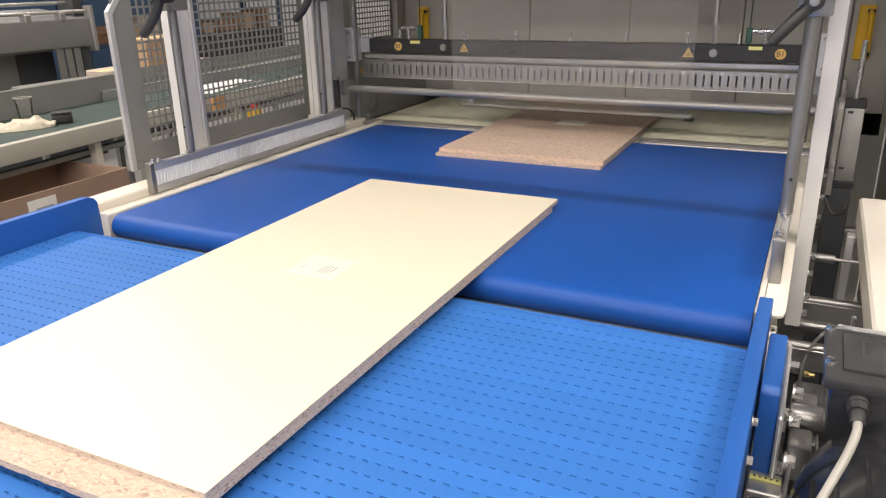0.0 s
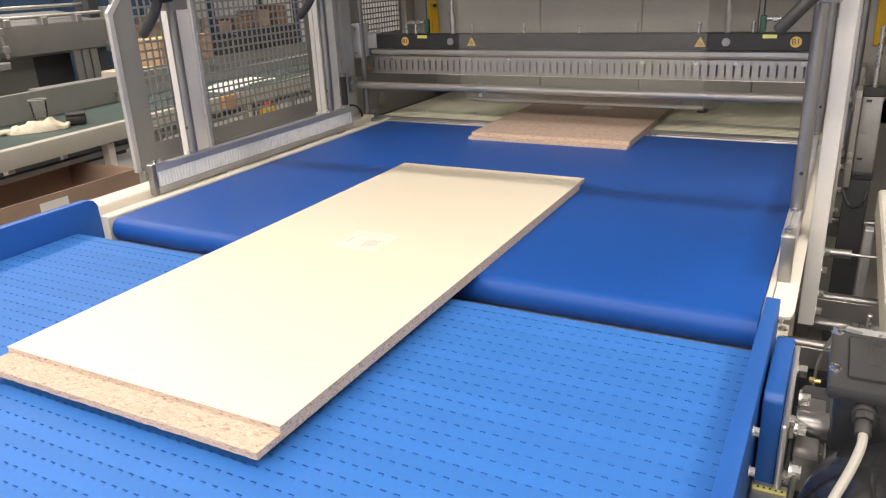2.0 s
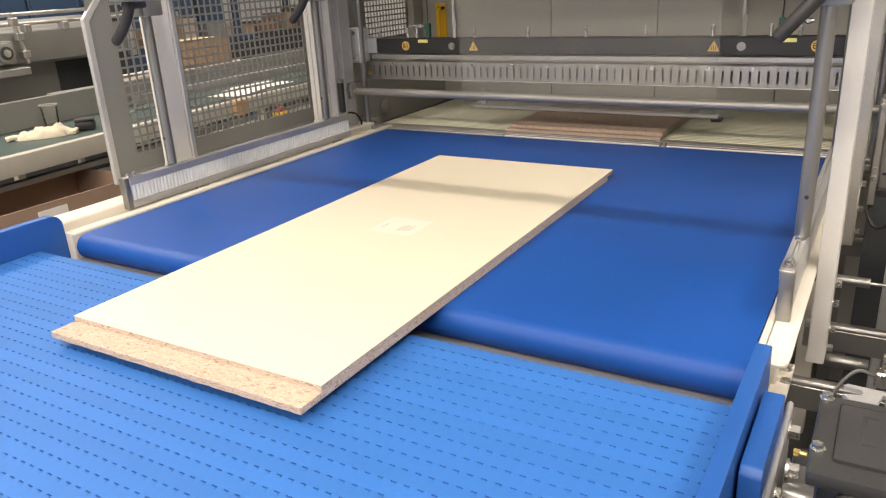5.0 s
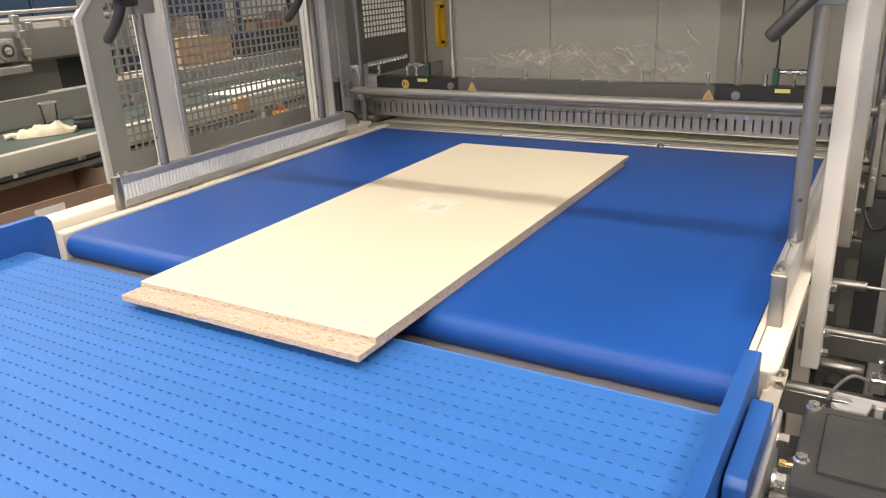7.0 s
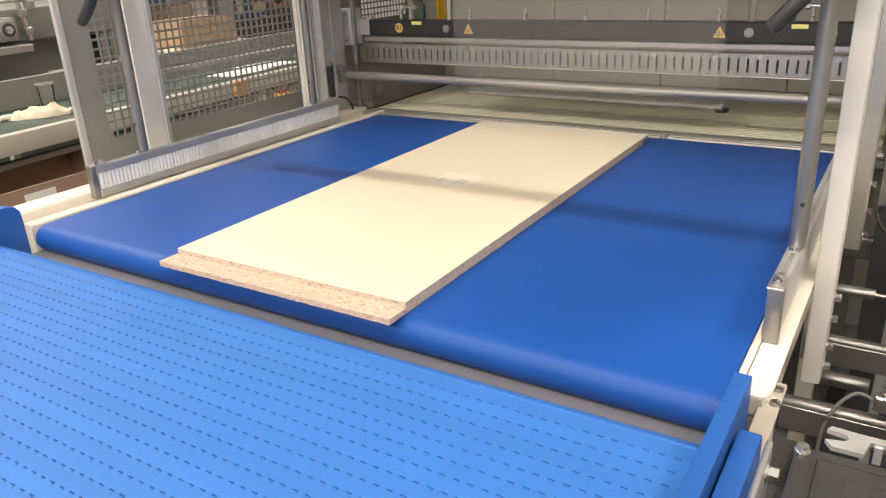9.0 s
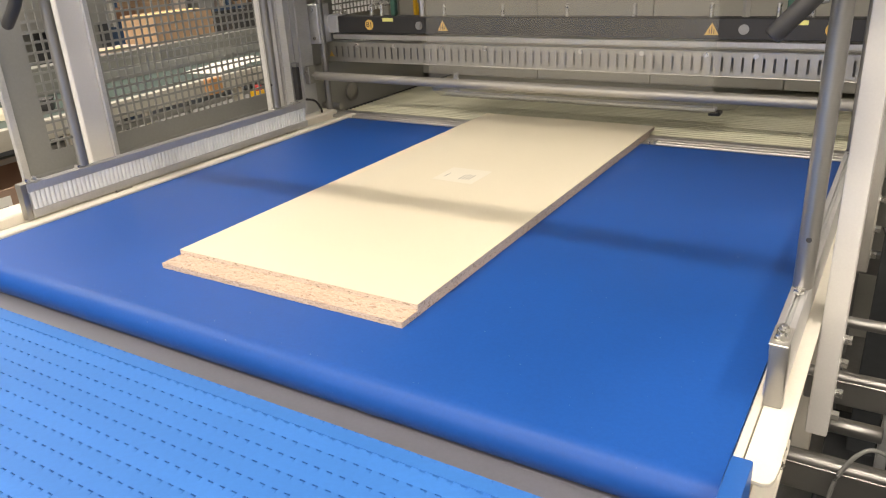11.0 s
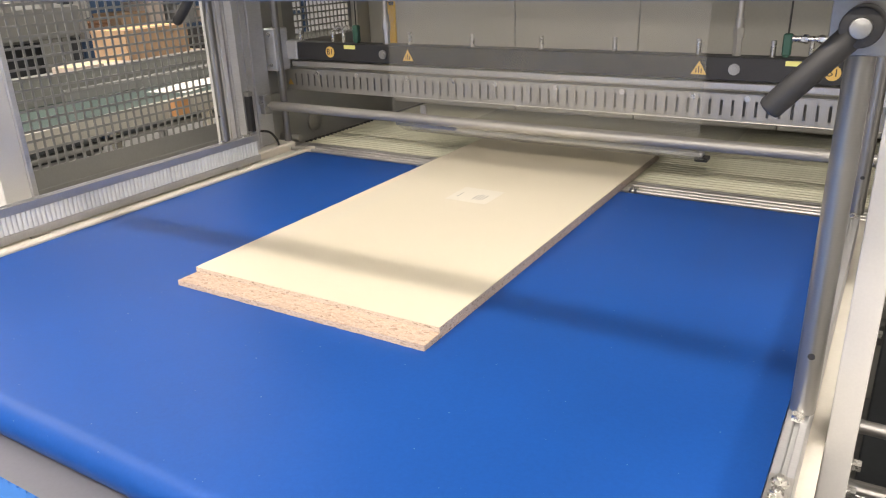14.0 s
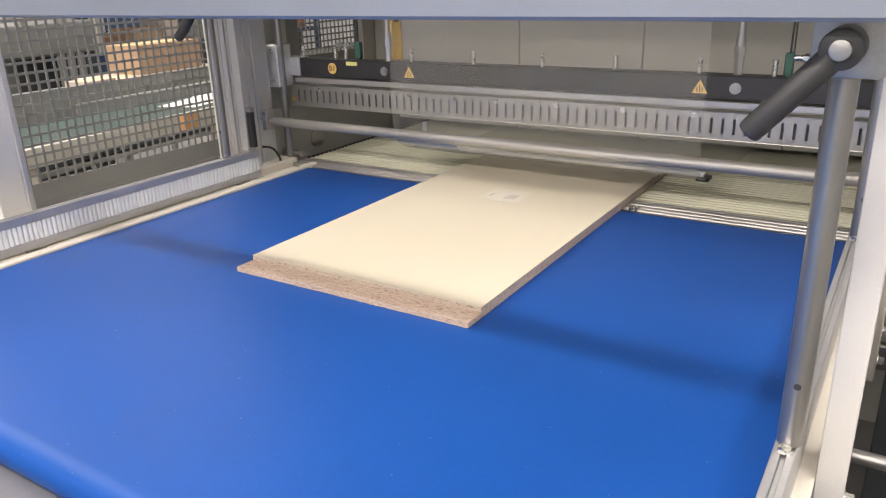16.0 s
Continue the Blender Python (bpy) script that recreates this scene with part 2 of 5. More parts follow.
def rod(bm, a, b, r, seg=16, r2=None, bevel=0.0):
    a, b = Vector(a), Vector(b)
    sub = bmesh.new()
    bmesh.ops.create_cone(sub, cap_ends=True, segments=seg, radius1=r, radius2=r if r2 is None else r2, depth=(b - a).length)
    if bevel:
        ends = [e for e in sub.edges if abs(e.verts[0].co.z - e.verts[1].co.z) < 1e-6]
        bmesh.ops.bevel(sub, geom=ends, offset=bevel, segments=2, affect="EDGES", profile=0.5)
    q = (b - a).to_track_quat("Z", "Y").to_matrix().to_4x4()
    merge(bm, sub, Matrix.Translation((a + b) / 2) @ q)
    return bm


def hexbolt(bm, at, axis, r=0.008, h=0.006):
    """A washer and a hexagon head on a surface."""
    at, axis = Vector(at), Vector(axis).normalized()
    rod(bm, at, at + axis * 0.0015, r * 1.25, 16)
    rod(bm, at + axis * 0.0015, at + axis * h, r, 6)
    return bm


def prism(bm, pts, axis, lo, hi, bevel=0.0):
    """An outline of 2D points pushed along an axis."""
    sub = bmesh.new()
    put = {"x": lambda u, v, w: (w, u, v), "y": lambda u, v, w: (u, w, v), "z": lambda u, v, w: (u, v, w)}[axis]
    vs = [sub.verts.new(put(u, v, lo)) for u, v in pts]
    f = sub.faces.new(vs)
    got = bmesh.ops.extrude_face_region(sub, geom=[f])
    d = Vector(put(0, 0, hi - lo))
    for v in got["geom"]:
        if isinstance(v, bmesh.types.BMVert):
            v.co += d
    bmesh.ops.recalc_face_normals(sub, faces=list(sub.faces))
    if bevel:
        bmesh.ops.bevel(sub, geom=list(sub.edges), offset=bevel, segments=2, affect="EDGES", profile=0.6)
    merge(bm, sub)
    return bm


def tube_path(bm, pts, r, seg=10):
    """A bent round tube through points."""
    pts = [Vector(p) for p in pts]
    fine = []
    for i in range(len(pts) - 1):
        p0, p1, p2, p3 = pts[max(i - 1, 0)], pts[i], pts[i + 1], pts[min(i + 2, len(pts) - 1)]
        for k in range(6):
            t = k / 6
            fine.append(0.5 * ((2 * p1) + (p2 - p0) * t + (2 * p0 - 5 * p1 + 4 * p2 - p3) * t * t + (3 * p1 - p0 - 3 * p2 + p3) * t ** 3))
    fine.append(pts[-1])
    rings = []
    for i, p in enumerate(fine):
        d = (fine[min(i + 1, len(fine) - 1)] - fine[max(i - 1, 0)]).normalized()
        u = d.cross(Vector((0.3, 0.2, 0.93))).normalized()
        w = d.cross(u)
        rings.append([bm.verts.new(p + r * (math.cos(2 * math.pi * k / seg) * u + math.sin(2 * math.pi * k / seg) * w)) for k in range(seg)])
    for a, b in zip(rings, rings[1:]):
        for k in range(seg):
            bm.faces.new((a[k], a[(k + 1) % seg], b[(k + 1) % seg], b[k]))
    bm.faces.new(rings[0][::-1])
    bm.faces.new(rings[-1])
    return bm


def part(name, bm, material, parent=None, label="", smooth=True):
    """Links a bmesh as one mesh object under a thing or under a part."""
    me = bpy.data.meshes.new(name)
    bmesh.ops.recalc_face_normals(bm, faces=list(bm.faces))
    if smooth:
        for f in bm.faces:
            f.smooth = True
        for e in bm.edges:
            if len(e.link_faces) == 2 and e.calc_face_angle(0) > radians(32):
                e.smooth = False
    bm.to_mesh(me)
    bm.free()
    me.materials.append(material)
    ob = new(name, me)
    ob.parent = parent
    if label:
        tagged(ob, label)
    return ob


def thing(name, label, category, m=None, group="", kind=""):
    ob = new(name)
    ob.empty_display_size = 0.05
    ob.matrix_basis = LEAN if m is None else m
    return tagged(ob, label, category, group, kind)


def B(*a, **k):
    return box(bmesh.new(), *a, **k)


def R(*a, **k):
    return rod(bmesh.new(), *a, **k)

# ---- hall ----
I4 = Matrix.Identity(4)


def slab(name, x0, x1, y0, y1, z0, z1, mat, label, category):
    ob = part(name, B(x0, x1, y0, y1, z0, z1), mat)
    return tagged(ob, label, category, kind="structure")


slab("floor", -12, 8, -8, 12, -0.12, 0.0, FLOOR, "grey sealed concrete factory floor", "floor")
slab("ceiling", -12, 8, -8, 12, 6.0, 6.15, CEIL, "pale grey factory hall ceiling", "ceiling")
slab("wall_west", -12.2, -12, -8, 12, 0, 6, PLASTER, "grey painted factory hall wall", "wall")
slab("wall_east", 8, 8.2, -8, 12, 0, 6, PLASTER, "grey painted factory hall wall", "wall")
slab("wall_north", -12, 8, 12, 12.2, 0, 6, PLASTER, "grey painted factory hall wall", "wall")
slab("wall_south", -12, 8, -8.2, -8, 0, 6, PLASTER, "grey painted factory hall wall", "wall")


def hall_lamp(x, y, length, turn):
    t = thing("ceiling_light", "long white strip light hung unseen under the hall ceiling", "lamp", pose(x, y, 5.56, 0, 0, turn), "hall strip lights")
    part("housing", B(-length / 2, length / 2, -0.17, 0.17, 0.0, 0.08, 0.01), CREAM, t)
    for sx in (-0.35, 0.35):
        part("hanger", R((length * sx, 0, 0.08), (length * sx, 0, 0.44), 0.006, 8), STEEL, t)
    return t


# Housings above all five lamps, the third and fourth being added fill
for lx, ly, ll, lt in ((-0.2, -2.05, 5.0, 0), (-0.5, -6.8, 8.0, 0), (-5.8, 2.0, 8.0, 90), (-1.0, 8.5, 6.0, 0), (4.0, 0.5, 8.0, 90)):
    hall_lamp(lx, ly, ll, lt)

# ---- main belt conveyor ----
BX0, BX1, BY0, BY1 = -0.850, 0.7935, 0.104, 1.560


def main_conveyor():
    t = thing("belt_conveyor", "smooth dark blue flat belt conveyor with cream side frames", "conveyor")
    r = 0.034
    prof = []
    for k in range(13):
        a = math.pi * (0.5 + k / 12)
        prof.append((BY0 + r + r * math.cos(a), BELT_Z - r + r * math.sin(a)))
    for k in range(9):
        a = math.pi * (1.5 + k / 8)
        prof.append((BY1 - 0.02 + 0.02 * math.cos(a), BELT_Z - 0.02 + 0.02 * math.sin(a)))
    prof[12] = (BY0 + r, BELT_Z - 2 * r)
    part("belt", prism(bmesh.new(), prof, "x", BX0, BX1), BELT, t, "smooth dark blue belt turning over a nose roller")
    for sx in (BX0 - 0.012, BX1 + 0.004):
        part("roller_end", R((sx, BY0 + r, BELT_Z - r), (sx + 0.010, BY0 + r, BELT_Z - r), 0.022, 24, bevel=0.002), STEEL, t)
    # left frame: rounded inner lip, step and wide upper ledge
    lip = [(-0.860, BELT_Z - 0.10), (-0.860, BELT_Z + 0.001), (-0.864, BELT_Z + 0.005), (-0.884, BELT_Z + 0.005), (-0.888, BELT_Z + 0.001), (-0.888, BELT_Z - 0.10)]
    part("left_lip", prism(bmesh.new(), lip, "y", 0.105, 1.60), CREAM, t)
    part("left_web", B(-0.949, -0.889, 0.108, 1.60, 0.74, BELT_Z - 0.012, 0.002), CREAM, t)
    part("left_ledge", B(-1.035, -0.950, -0.12, 1.60, 0.70, BELT_Z + 0.014, 0.004), CREAM, t)
    part("right_lip", B(0.7945, 0.8062, 0.150, 1.60, 0.885, BELT_Z - 0.003, 0.0015), CREAM, t)
    plate = [(0.808, 0.152), (0.834, 0.150), (0.842, 0.154), (0.846, 0.164), (0.848, 0.185), (0.848, 0.24), (0.848, 1.60), (0.808, 1.60)]
    part("right_plate", prism(bmesh.new(), plate, "z", BELT_Z - 0.010, BELT_Z - 0.004, 0.0015), CREAM, t)
    part("right_web", B(0.810, 0.818, 0.56, 1.60, 0.690, BELT_Z - 0.010, 0.001), CREAM, t)
    part("bed", B(BX0 + 0.01, BX1 - 0.01, BY0 + 0.08, BY1 - 0.04, BELT_Z - 0.034, BELT_Z - 0.008), DARK, t)
    for lx, top in ((-0.97, 0.80), (0.80, 0.66)):
        for ly in (0.45, 1.45):
            part("leg", B(lx - 0.025, lx + 0.025, ly - 0.03, ly + 0.03, -0.006, top, 0.003), CREAM, t)
    part("cross_tie", B(-0.95, 0.81, 0.42, 0.48, 0.70, 0.76, 0.003), CREAM, t)
    part("cross_tie", B(-0.95, 0.81, 1.42, 1.48, 0.70, 0.76, 0.003), CREAM, t)
    part("gap_plate", B(-0.85, 0.79, 0.050, 0.130, 0.838, 0.848, 0.001), GAPGREY, t, "dull grey plate in the gap below the belts")
    return t


main_conveyor()

# ---- infeed conveyor with modular belt ----
IN_Z = 0.892
ROW, CELL = 0.0280, 0.0205
INX0, INX1 = -0.885, 0.7975
NOSE_Y = 0.010
NOSE_R = 0.030


def slat_mesh():
    """One row of the modular belt: narrow slots and short ticks stay open between the interlocking modules."""
    verts, faces = [], []
    d = 0.006

    def brick(x0, x1, y0, y1):
        n = len(verts)
        y0, y1 = y0 - ROW / 2, y1 - ROW / 2
        verts.extend([(x0, y0, 0), (x1, y0, 0), (x1, y1, 0), (x0, y1, 0), (x0, y0, -d), (x1, y0, -d), (x1, y1, -d), (x0, y1, -d)])
        faces.extend([(n, n + 1, n + 2, n + 3), (n, n + 4, n + 5, n + 1), (n + 1, n + 5, n + 6, n + 2), (n + 2, n + 6, n + 7, n + 3), (n + 3, n + 7, n + 4, n)])

    cells = int((INX1 - INX0) / CELL)
    brick(INX0, INX1, 0.0, ROW - 0.0064)
    brick(INX0, INX0 + 0.01, ROW - 0.0064, ROW)
    for k in range(cells):
        x = INX0 + 0.01 + k * CELL
        brick(x, x + 0.0090, ROW - 0.0064, ROW - 0.0024)
        brick(x + 0.0097, min(x + CELL, INX1), ROW - 0.0064, ROW - 0.0024)
        brick(x + 0.0097, min(x + CELL, INX1), ROW - 0.0024, ROW)
    me = bpy.data.meshes.new("belt_module")
    me.from_pydata(verts, [], faces)
    me.materials.append(SLAT)
    return me


SPEED = 0.0937
infeed = thing("infeed_conveyor", "light blue modular plastic belt conveyor between blue side guards", "conveyor")


def infeed_body():
    t = infeed
    # near-black backing holds the shade of the open module slots
    part("bed", B(INX0 + 0.005, INX1 - 0.005, -3.05, NOSE_Y - 0.004, IN_Z - 0.030, IN_Z - 0.012), DARK, t)
    part("nose_bar", R((INX0, NOSE_Y, IN_Z - NOSE_R - 0.004), (INX1, NOSE_Y, IN_Z - NOSE_R - 0.004), NOSE_R - 0.008, 20), DARK, t)
    left = [(-3.05, 0.70), (0.118, 0.70), (0.105, 0.948), (0.095, 0.962), (0.075, 0.968), (-3.05, 0.968)]
    part("left_guard", prism(bmesh.new(), left, "x", -0.915, -0.889, 0.003), GUARD, t, "thick blue plastic side guard")
    right = [(-3.05, 0.70), (0.132, 0.70), (0.132, 0.948), (-3.05, 0.948)]
    part("right_guard", prism(bmesh.new(), right, "x", 0.801, 0.825, 0.003), GUARD, t, "thick blue plastic side guard")
    block = [(-0.160, 0.765), (0.044, 0.765), (0.044, 0.916), (0.038, 0.922), (-0.150, 0.922), (-0.160, 0.912)]
    part("bearing_block", prism(bmesh.new(), block, "x", 0.829, 0.8570, 0.004), GUARD, t, "blue plastic bearing block bolted to the guard")
    for by, bz in ((-0.235, 0.905), (-0.221, 0.831), (-0.40, 0.80)):
        part("bolt", hexbolt(bmesh.new(), (0.825, by, bz), (1, 0, 0), 0.007, 0.008), CHROME, t)
    # bolted cream bracket joining both frames
    part("joint_bracket", B(0.800, 0.834, 0.030, 0.520, 0.710, 0.722, 0.002), CREAM, t, "cream bracket plate with four bolts")
    for by, bx in ((0.488, 0.804), (0.490, 0.822), (0.440, 0.802), (0.441, 0.826)):
        part("bolt", hexbolt(bmesh.new(), (bx, by, 0.722), (0, 0, 1), 0.0085, 0.006), CHROME, t)
    part("side_frame", B(0.803, 0.828, -3.05, 0.10, 0.56, 0.666, 0.003), CREAM, t)
    part("side_frame", B(-0.915, -0.89, -3.05, 0.10, 0.60, 0.695, 0.003), CREAM, t)
    for lx in (-0.905, 0.815):
        for ly in (-0.10, -2.8):
            part("leg", B(lx - 0.02, lx + 0.02, ly - 0.03, ly + 0.03, -0.006, 0.62, 0.003), CREAM, t)


infeed_body()
SLAT_ME = slat_mesh()
SLATS = []
for k in range(108):
    s = new("belt_module", SLAT_ME)
    s.parent = infeed
    SLATS.append((s, -2.976 + k * ROW))

# ---- gear motor beside the infeed ----


def gear_motor():
    t = thing("gear_motor", "dark grey electric gear motor with a terminal box and pale cable", "motor")
    part("bearing_plate", B(0.8575, 0.866, -0.180, 0.085, 0.70, 0.888, 0.003), ALU, t, "bright steel bearing plate")
    for by, bz in ((0.050, 0.858), (-0.075, 0.835), (0.055, 0.735), (-0.085, 0.740)):
        part("bolt", hexbolt(bmesh.new(), (0.866, by, bz), (1, 0, 0), 0.0115, 0.015), CHROME, t)
    part("gear_housing", box(B(0.876, 0.935, -0.10, 0.055, 0.70, 0.835, 0.010, 2), 0.900, 1.10, -0.125, 0.07, 0.68, 0.815, 0.018, 2), MOTOR, t)
    part("flange", B(0.905, 0.916, -0.125, 0.075, 0.688, 0.822, 0.002), CAST, t, "cast aluminium flange")
    for by, bz in ((-0.116, 0.934), (0.018, 0.821)):
        part("grease_nipple", rod(R((0.884, by, bz), (0.891, by, bz), 0.0050, 6), (0.891, by, bz), (0.899, by, bz), 0.0034, 12), BRASS, t, "small brass grease nipple")
    part("shaft_collar", R((0.874, -0.078, 0.838), (0.930, -0.078, 0.838), 0.022, 24, bevel=0.003), POSTMETAL, t)
    part("shaft_collar", R((0.874, -0.02, 0.775), (0.905, -0.02, 0.775), 0.042, 24, bevel=0.003), POSTMETAL, t)
    part("clamp_block", B(0.876, 0.914, -0.085, -0.008, 0.800, 0.846, 0.005, 2), POSTMETAL, t)
    part("clamp_block", B(0.876, 0.910, -0.165, -0.105, 0.775, 0.835, 0.005, 2), POSTMETAL, t)
    part("guard_strip", B(0.916, 0.919, -0.180, -0.020, 0.730, 0.826, 0.001), STEEL, t, "thin bright steel strip")
    for by, bz in ((-0.058, 0.868), (-0.118, 0.852), (-0.170, 0.812)):
        part("nut", rod(R((0.874, by, bz), (0.878, by, bz), 0.0135, 20), (0.878, by, bz), (0.890, by, bz), 0.0105, 6), CHROME, t, "large zinc-plated nut with washer")
    part("drain_tube", tube_path(bmesh.new(), [(0.884, -0.175, 0.815), (0.882, -0.190, 0.790), (0.880, -0.215, 0.740), (0.880, -0.230, 0.600)], 0.0032, 8), STEEL, t)
    tb = part("terminal_box", B(0.914, 1.112, -0.246, -0.090, 0.905, 0.986, 0.010, 2), GLOSSMOTOR, t)
    part("box_lid", B(0.904, 1.120, -0.252, -0.084, 0.986, 1.004, 0.005, 2), MOTOR, tb)
    part("lid_panel", B(0.926, 1.100, -0.224, -0.106, 1.004, 1.0085, 0.004, 2), MOTOR, tb)
    for k in range(5):
        gx = 0.950 + k * 0.026
        part("embossed_mark", box(box(B(gx, gx + 0.004, -0.185, -0.125, 1.0085, 1.0091, 0.0002), gx + 0.004, gx + 0.015, -0.185, -0.181, 1.0085, 1.0091, 0.0002), gx + 0.004, gx + 0.015, -0.129, -0.125, 1.0085, 1.0091, 0.0002), MOTOR, tb)
    fork = [(0.926, 0.016), (0.934, 0.004), (0.966, 0.004), (0.972, 0.032), (1.130, 0.032), (1.130, 0.044), (0.960, 0.044), (0.930, 0.046), (0.926, 0.038), (0.948, 0.034), (0.950, 0.026), (0.946, 0.021)]
    part("fork_bracket", prism(bmesh.new(), fork, "z", 0.948, 0.954), ALU, t, "bright cast bracket with a forked end")
    for k in range(9):
        part("bracket_tooth", B(0.976 + k * 0.0170, 0.985 + k * 0.0170, 0.028, 0.032, 0.928, 0.952, 0.0008), ALU, t)
    for bx in (0.911, 1.108):
        for by in (-0.206, -0.094):
            part("lid_bolt", hexbolt(bmesh.new(), (bx, by, 1.004), (0, 0, 1), 0.0065, 0.007), CHROME, tb)
    body = R((1.015, -0.275, 0.825), (1.015, -0.66, 0.825), 0.130, 48, bevel=0.03)
    part("motor_body", body, GLOSSMOTOR, t, "round dark grey motor body")
    for k in range(22):
        a = math.pi * 2 * k / 22
        c, s = math.cos(a), math.sin(a)
        f = bmesh.new()
        rod(f, (1.015 + 0.130 * c, -0.33, 0.825 + 0.130 * s), (1.015 + 0.130 * c, -0.54, 0.825 + 0.130 * s), 0.003, 6)
        part("cooling_fin", f, GLOSSMOTOR, t)
    bell, rings = bmesh.new(), []
    for yy, rr in ((-0.196, 0.030), (-0.197, 0.062), (-0.201, 0.082), (-0.209, 0.098), (-0.221, 0.110), (-0.238, 0.119), (-0.262, 0.126), (-0.288, 0.1305), (-0.315, 0.1310)):
        rings.append([bell.verts.new((1.015 + rr * math.cos(2 * math.pi * k / 48), yy, 0.825 + rr * math.sin(2 * math.pi * k / 48))) for k in range(48)])
    for p, q in zip(rings, rings[1:]):
        for k in range(48):
            bell.faces.new((p[k], p[(k + 1) % 48], q[(k + 1) % 48], q[k]))
    bell.faces.new(rings[0])
    bell.faces.new(rings[-1][::-1])
    part("end_bell", bell, GLOSSMOTOR, t, "glossy dark domed end bell")
    for k in range(4):
        a = math.pi * (0.25 + 0.5 * k)
        part("bell_bolt", hexbolt(bmesh.new(), (1.015 + 0.105 * math.cos(a), -0.222, 0.825 + 0.105 * math.sin(a)), (0, 1, 0), 0.0065, 0.010), CHROME, t)
    part("neck", B(0.94, 1.07, -0.30, -0.10, 0.87, 0.91, 0.006), GLOSSMOTOR, t)
    part("cable_gland", rod(rod(R((0.948, -0.243, 0.974), (0.948, -0.256, 0.972), 0.0140, 24, bevel=0.002), (0.948, -0.256, 0.972), (0.948, -0.268, 0.969), 0.0130, 8), (0.948, -0.266, 0.970), (0.948, -0.286, 0.962), 0.0095, 20, bevel=0.003), RUBBER, t)
    part("cable", tube_path(bmesh.new(), [(0.948, -0.278, 0.966), (0.947, -0.303, 0.961), (0.938, -0.335, 0.945), (0.920, -0.380, 0.920), (0.893, -0.44, 0.870), (0.866, -0.50, 0.75), (0.862, -0.56, 0.45), (0.862, -0.58, 0.01)], 0.0056), CABLE, t, "pale grey rubber cable")
    part("torque_arm", B(0.905, 0.96, -0.10, 0.05, 0.52, 0.69, 0.004), CAST, t)
    part("label_strip", B(0.830, 0.876, -0.186, -0.176, 0.776, 0.780, 0.001), PALEYEL, t, "narrow yellow warning strip")
    part("strip_seat", B(0.828, 0.878, -0.215, -0.160, 0.764, 0.776, 0.002), STEEL, t)
    for k in range(5):
        part("print_bar", B(0.836 + k * 0.008, 0.839 + k * 0.008, -0.183, -0.179, 0.780, 0.7804), BLACK, t)
    part("mount_plate", B(0.828, 0.885, -0.46, -0.235, 0.748, 0.760, 0.002), STEEL, t)
    part("foot_bracket", B(0.93, 1.05, -0.48, -0.02, 0.0, 0.665, 0.01), DARK, t)
    return t


gear_motor()

# ---- brush rails ----


def brush_rail(name, side, x_in, y0, y1, seams):
    """An aluminium rail with white bristles facing the belt. side: +1 for the rail whose bristles face -x."""
    t = thing(name, "aluminium guide rail with white bristle strips facing the belt", "guide rail", group="brush rails")
    s = side
    z0, z1 = BELT_Z + 0.004, 0.997

    def bx(a, b, *rest, **k):
        lo, hi = sorted((x_in + s * a, x_in + s * b))
        return B(lo, hi, *rest, **k)

    part("back_profile", bx(0.010, 0.024, y0 + 0.002, y1, z0, z1 - 0.004, bevel=0.001), ALU_X, t)
    part("top_profile", bx(0.000, 0.0095, y0 + 0.002, y1, z1 - 0.022, z1, bevel=0.0015), ALU_X, t)
    part("top_profile", bx(0.0155, 0.0245, y0 + 0.002, y1, z1 - 0.0035, z1, bevel=0.0012), ALU_X, t)
    part("bottom_profile", bx(-0.001, 0.0098, y0 + 0.002, y1, z0 - 0.004, z0 + 0.016, bevel=0.0015), ALU_X, t)
    cuts = [y0 + 0.006] + seams + [y1 - 0.004]
    for a, b in zip(cuts, cuts[1:]):
        bm = bmesh.new()
        n = max(2, int((b - a) / 0.0125))
        w = (b - a - 0.002) / n
        for k in range(n):
            c = a + 0.001 + (k + 0.5) * w
            lo, hi = sorted((x_in + s * 0.0015, x_in + s * 0.0105))
            box(bm, lo, hi, c - w * 0.42, c + w * 0.42, z0 + 0.015, z1 - 0.021, 0.0018)
        part("bristle_strip", bm, BRISTLE, t, "white bristle strip")
    part("end_cap", bx(0.002, 0.0265, y0 - 0.014, y0 + 0.002, z0 - 0.008, z1 + 0.002, bevel=0.003, seg=2), POSTMETAL, t, "folded stainless end cap")
    part("cap_tab", bx(0.000, 0.025, y0 - 0.012, y0 + 0.045, z1 + 0.0005, z1 + 0.003, bevel=0.0008), STEEL, t)
    for dy in (0.008, 0.030):
        b = hexbolt(bmesh.new(), (x_in + s * 0.0125, y0 + dy, z1 + 0.003), (0, 0, 1), 0.0075, 0.007)
        rod(b, (x_in + s * 0.0125, y0 + dy, z1 + 0.008), (x_in + s * 0.0125, y0 + dy, z1 + 0.013), 0.004, 10)
        part("bolt", b, CHROME, t)
    part("bolt", hexbolt(bmesh.new(), (x_in + s * 0.0125, y1 - 0.03, z1), (0, 0, 1), 0.0075, 0.007), CHROME, t)
    part("bolt", hexbolt(bmesh.new(), (x_in + s * 0.0125, y1 - 0.055, z1), (0, 0, 1), 0.0075, 0.007), CHROME, t)
    for fy in (y0 + 0.25, y0 + 0.95):
        part("foot", bx(0.012, 0.022, fy, fy + 0.05, BELT_Z - 0.014, z0 + 0.002), STEEL, t)
    return t


brush_rail("brush_rail", 1, 0.8040, 0.325, 1.40, [0.72, 1.10])
brush_rail("brush_rail", -1, -0.919, 0.346, 1.392, [1.030])

# ---- clamp posts with levers ----


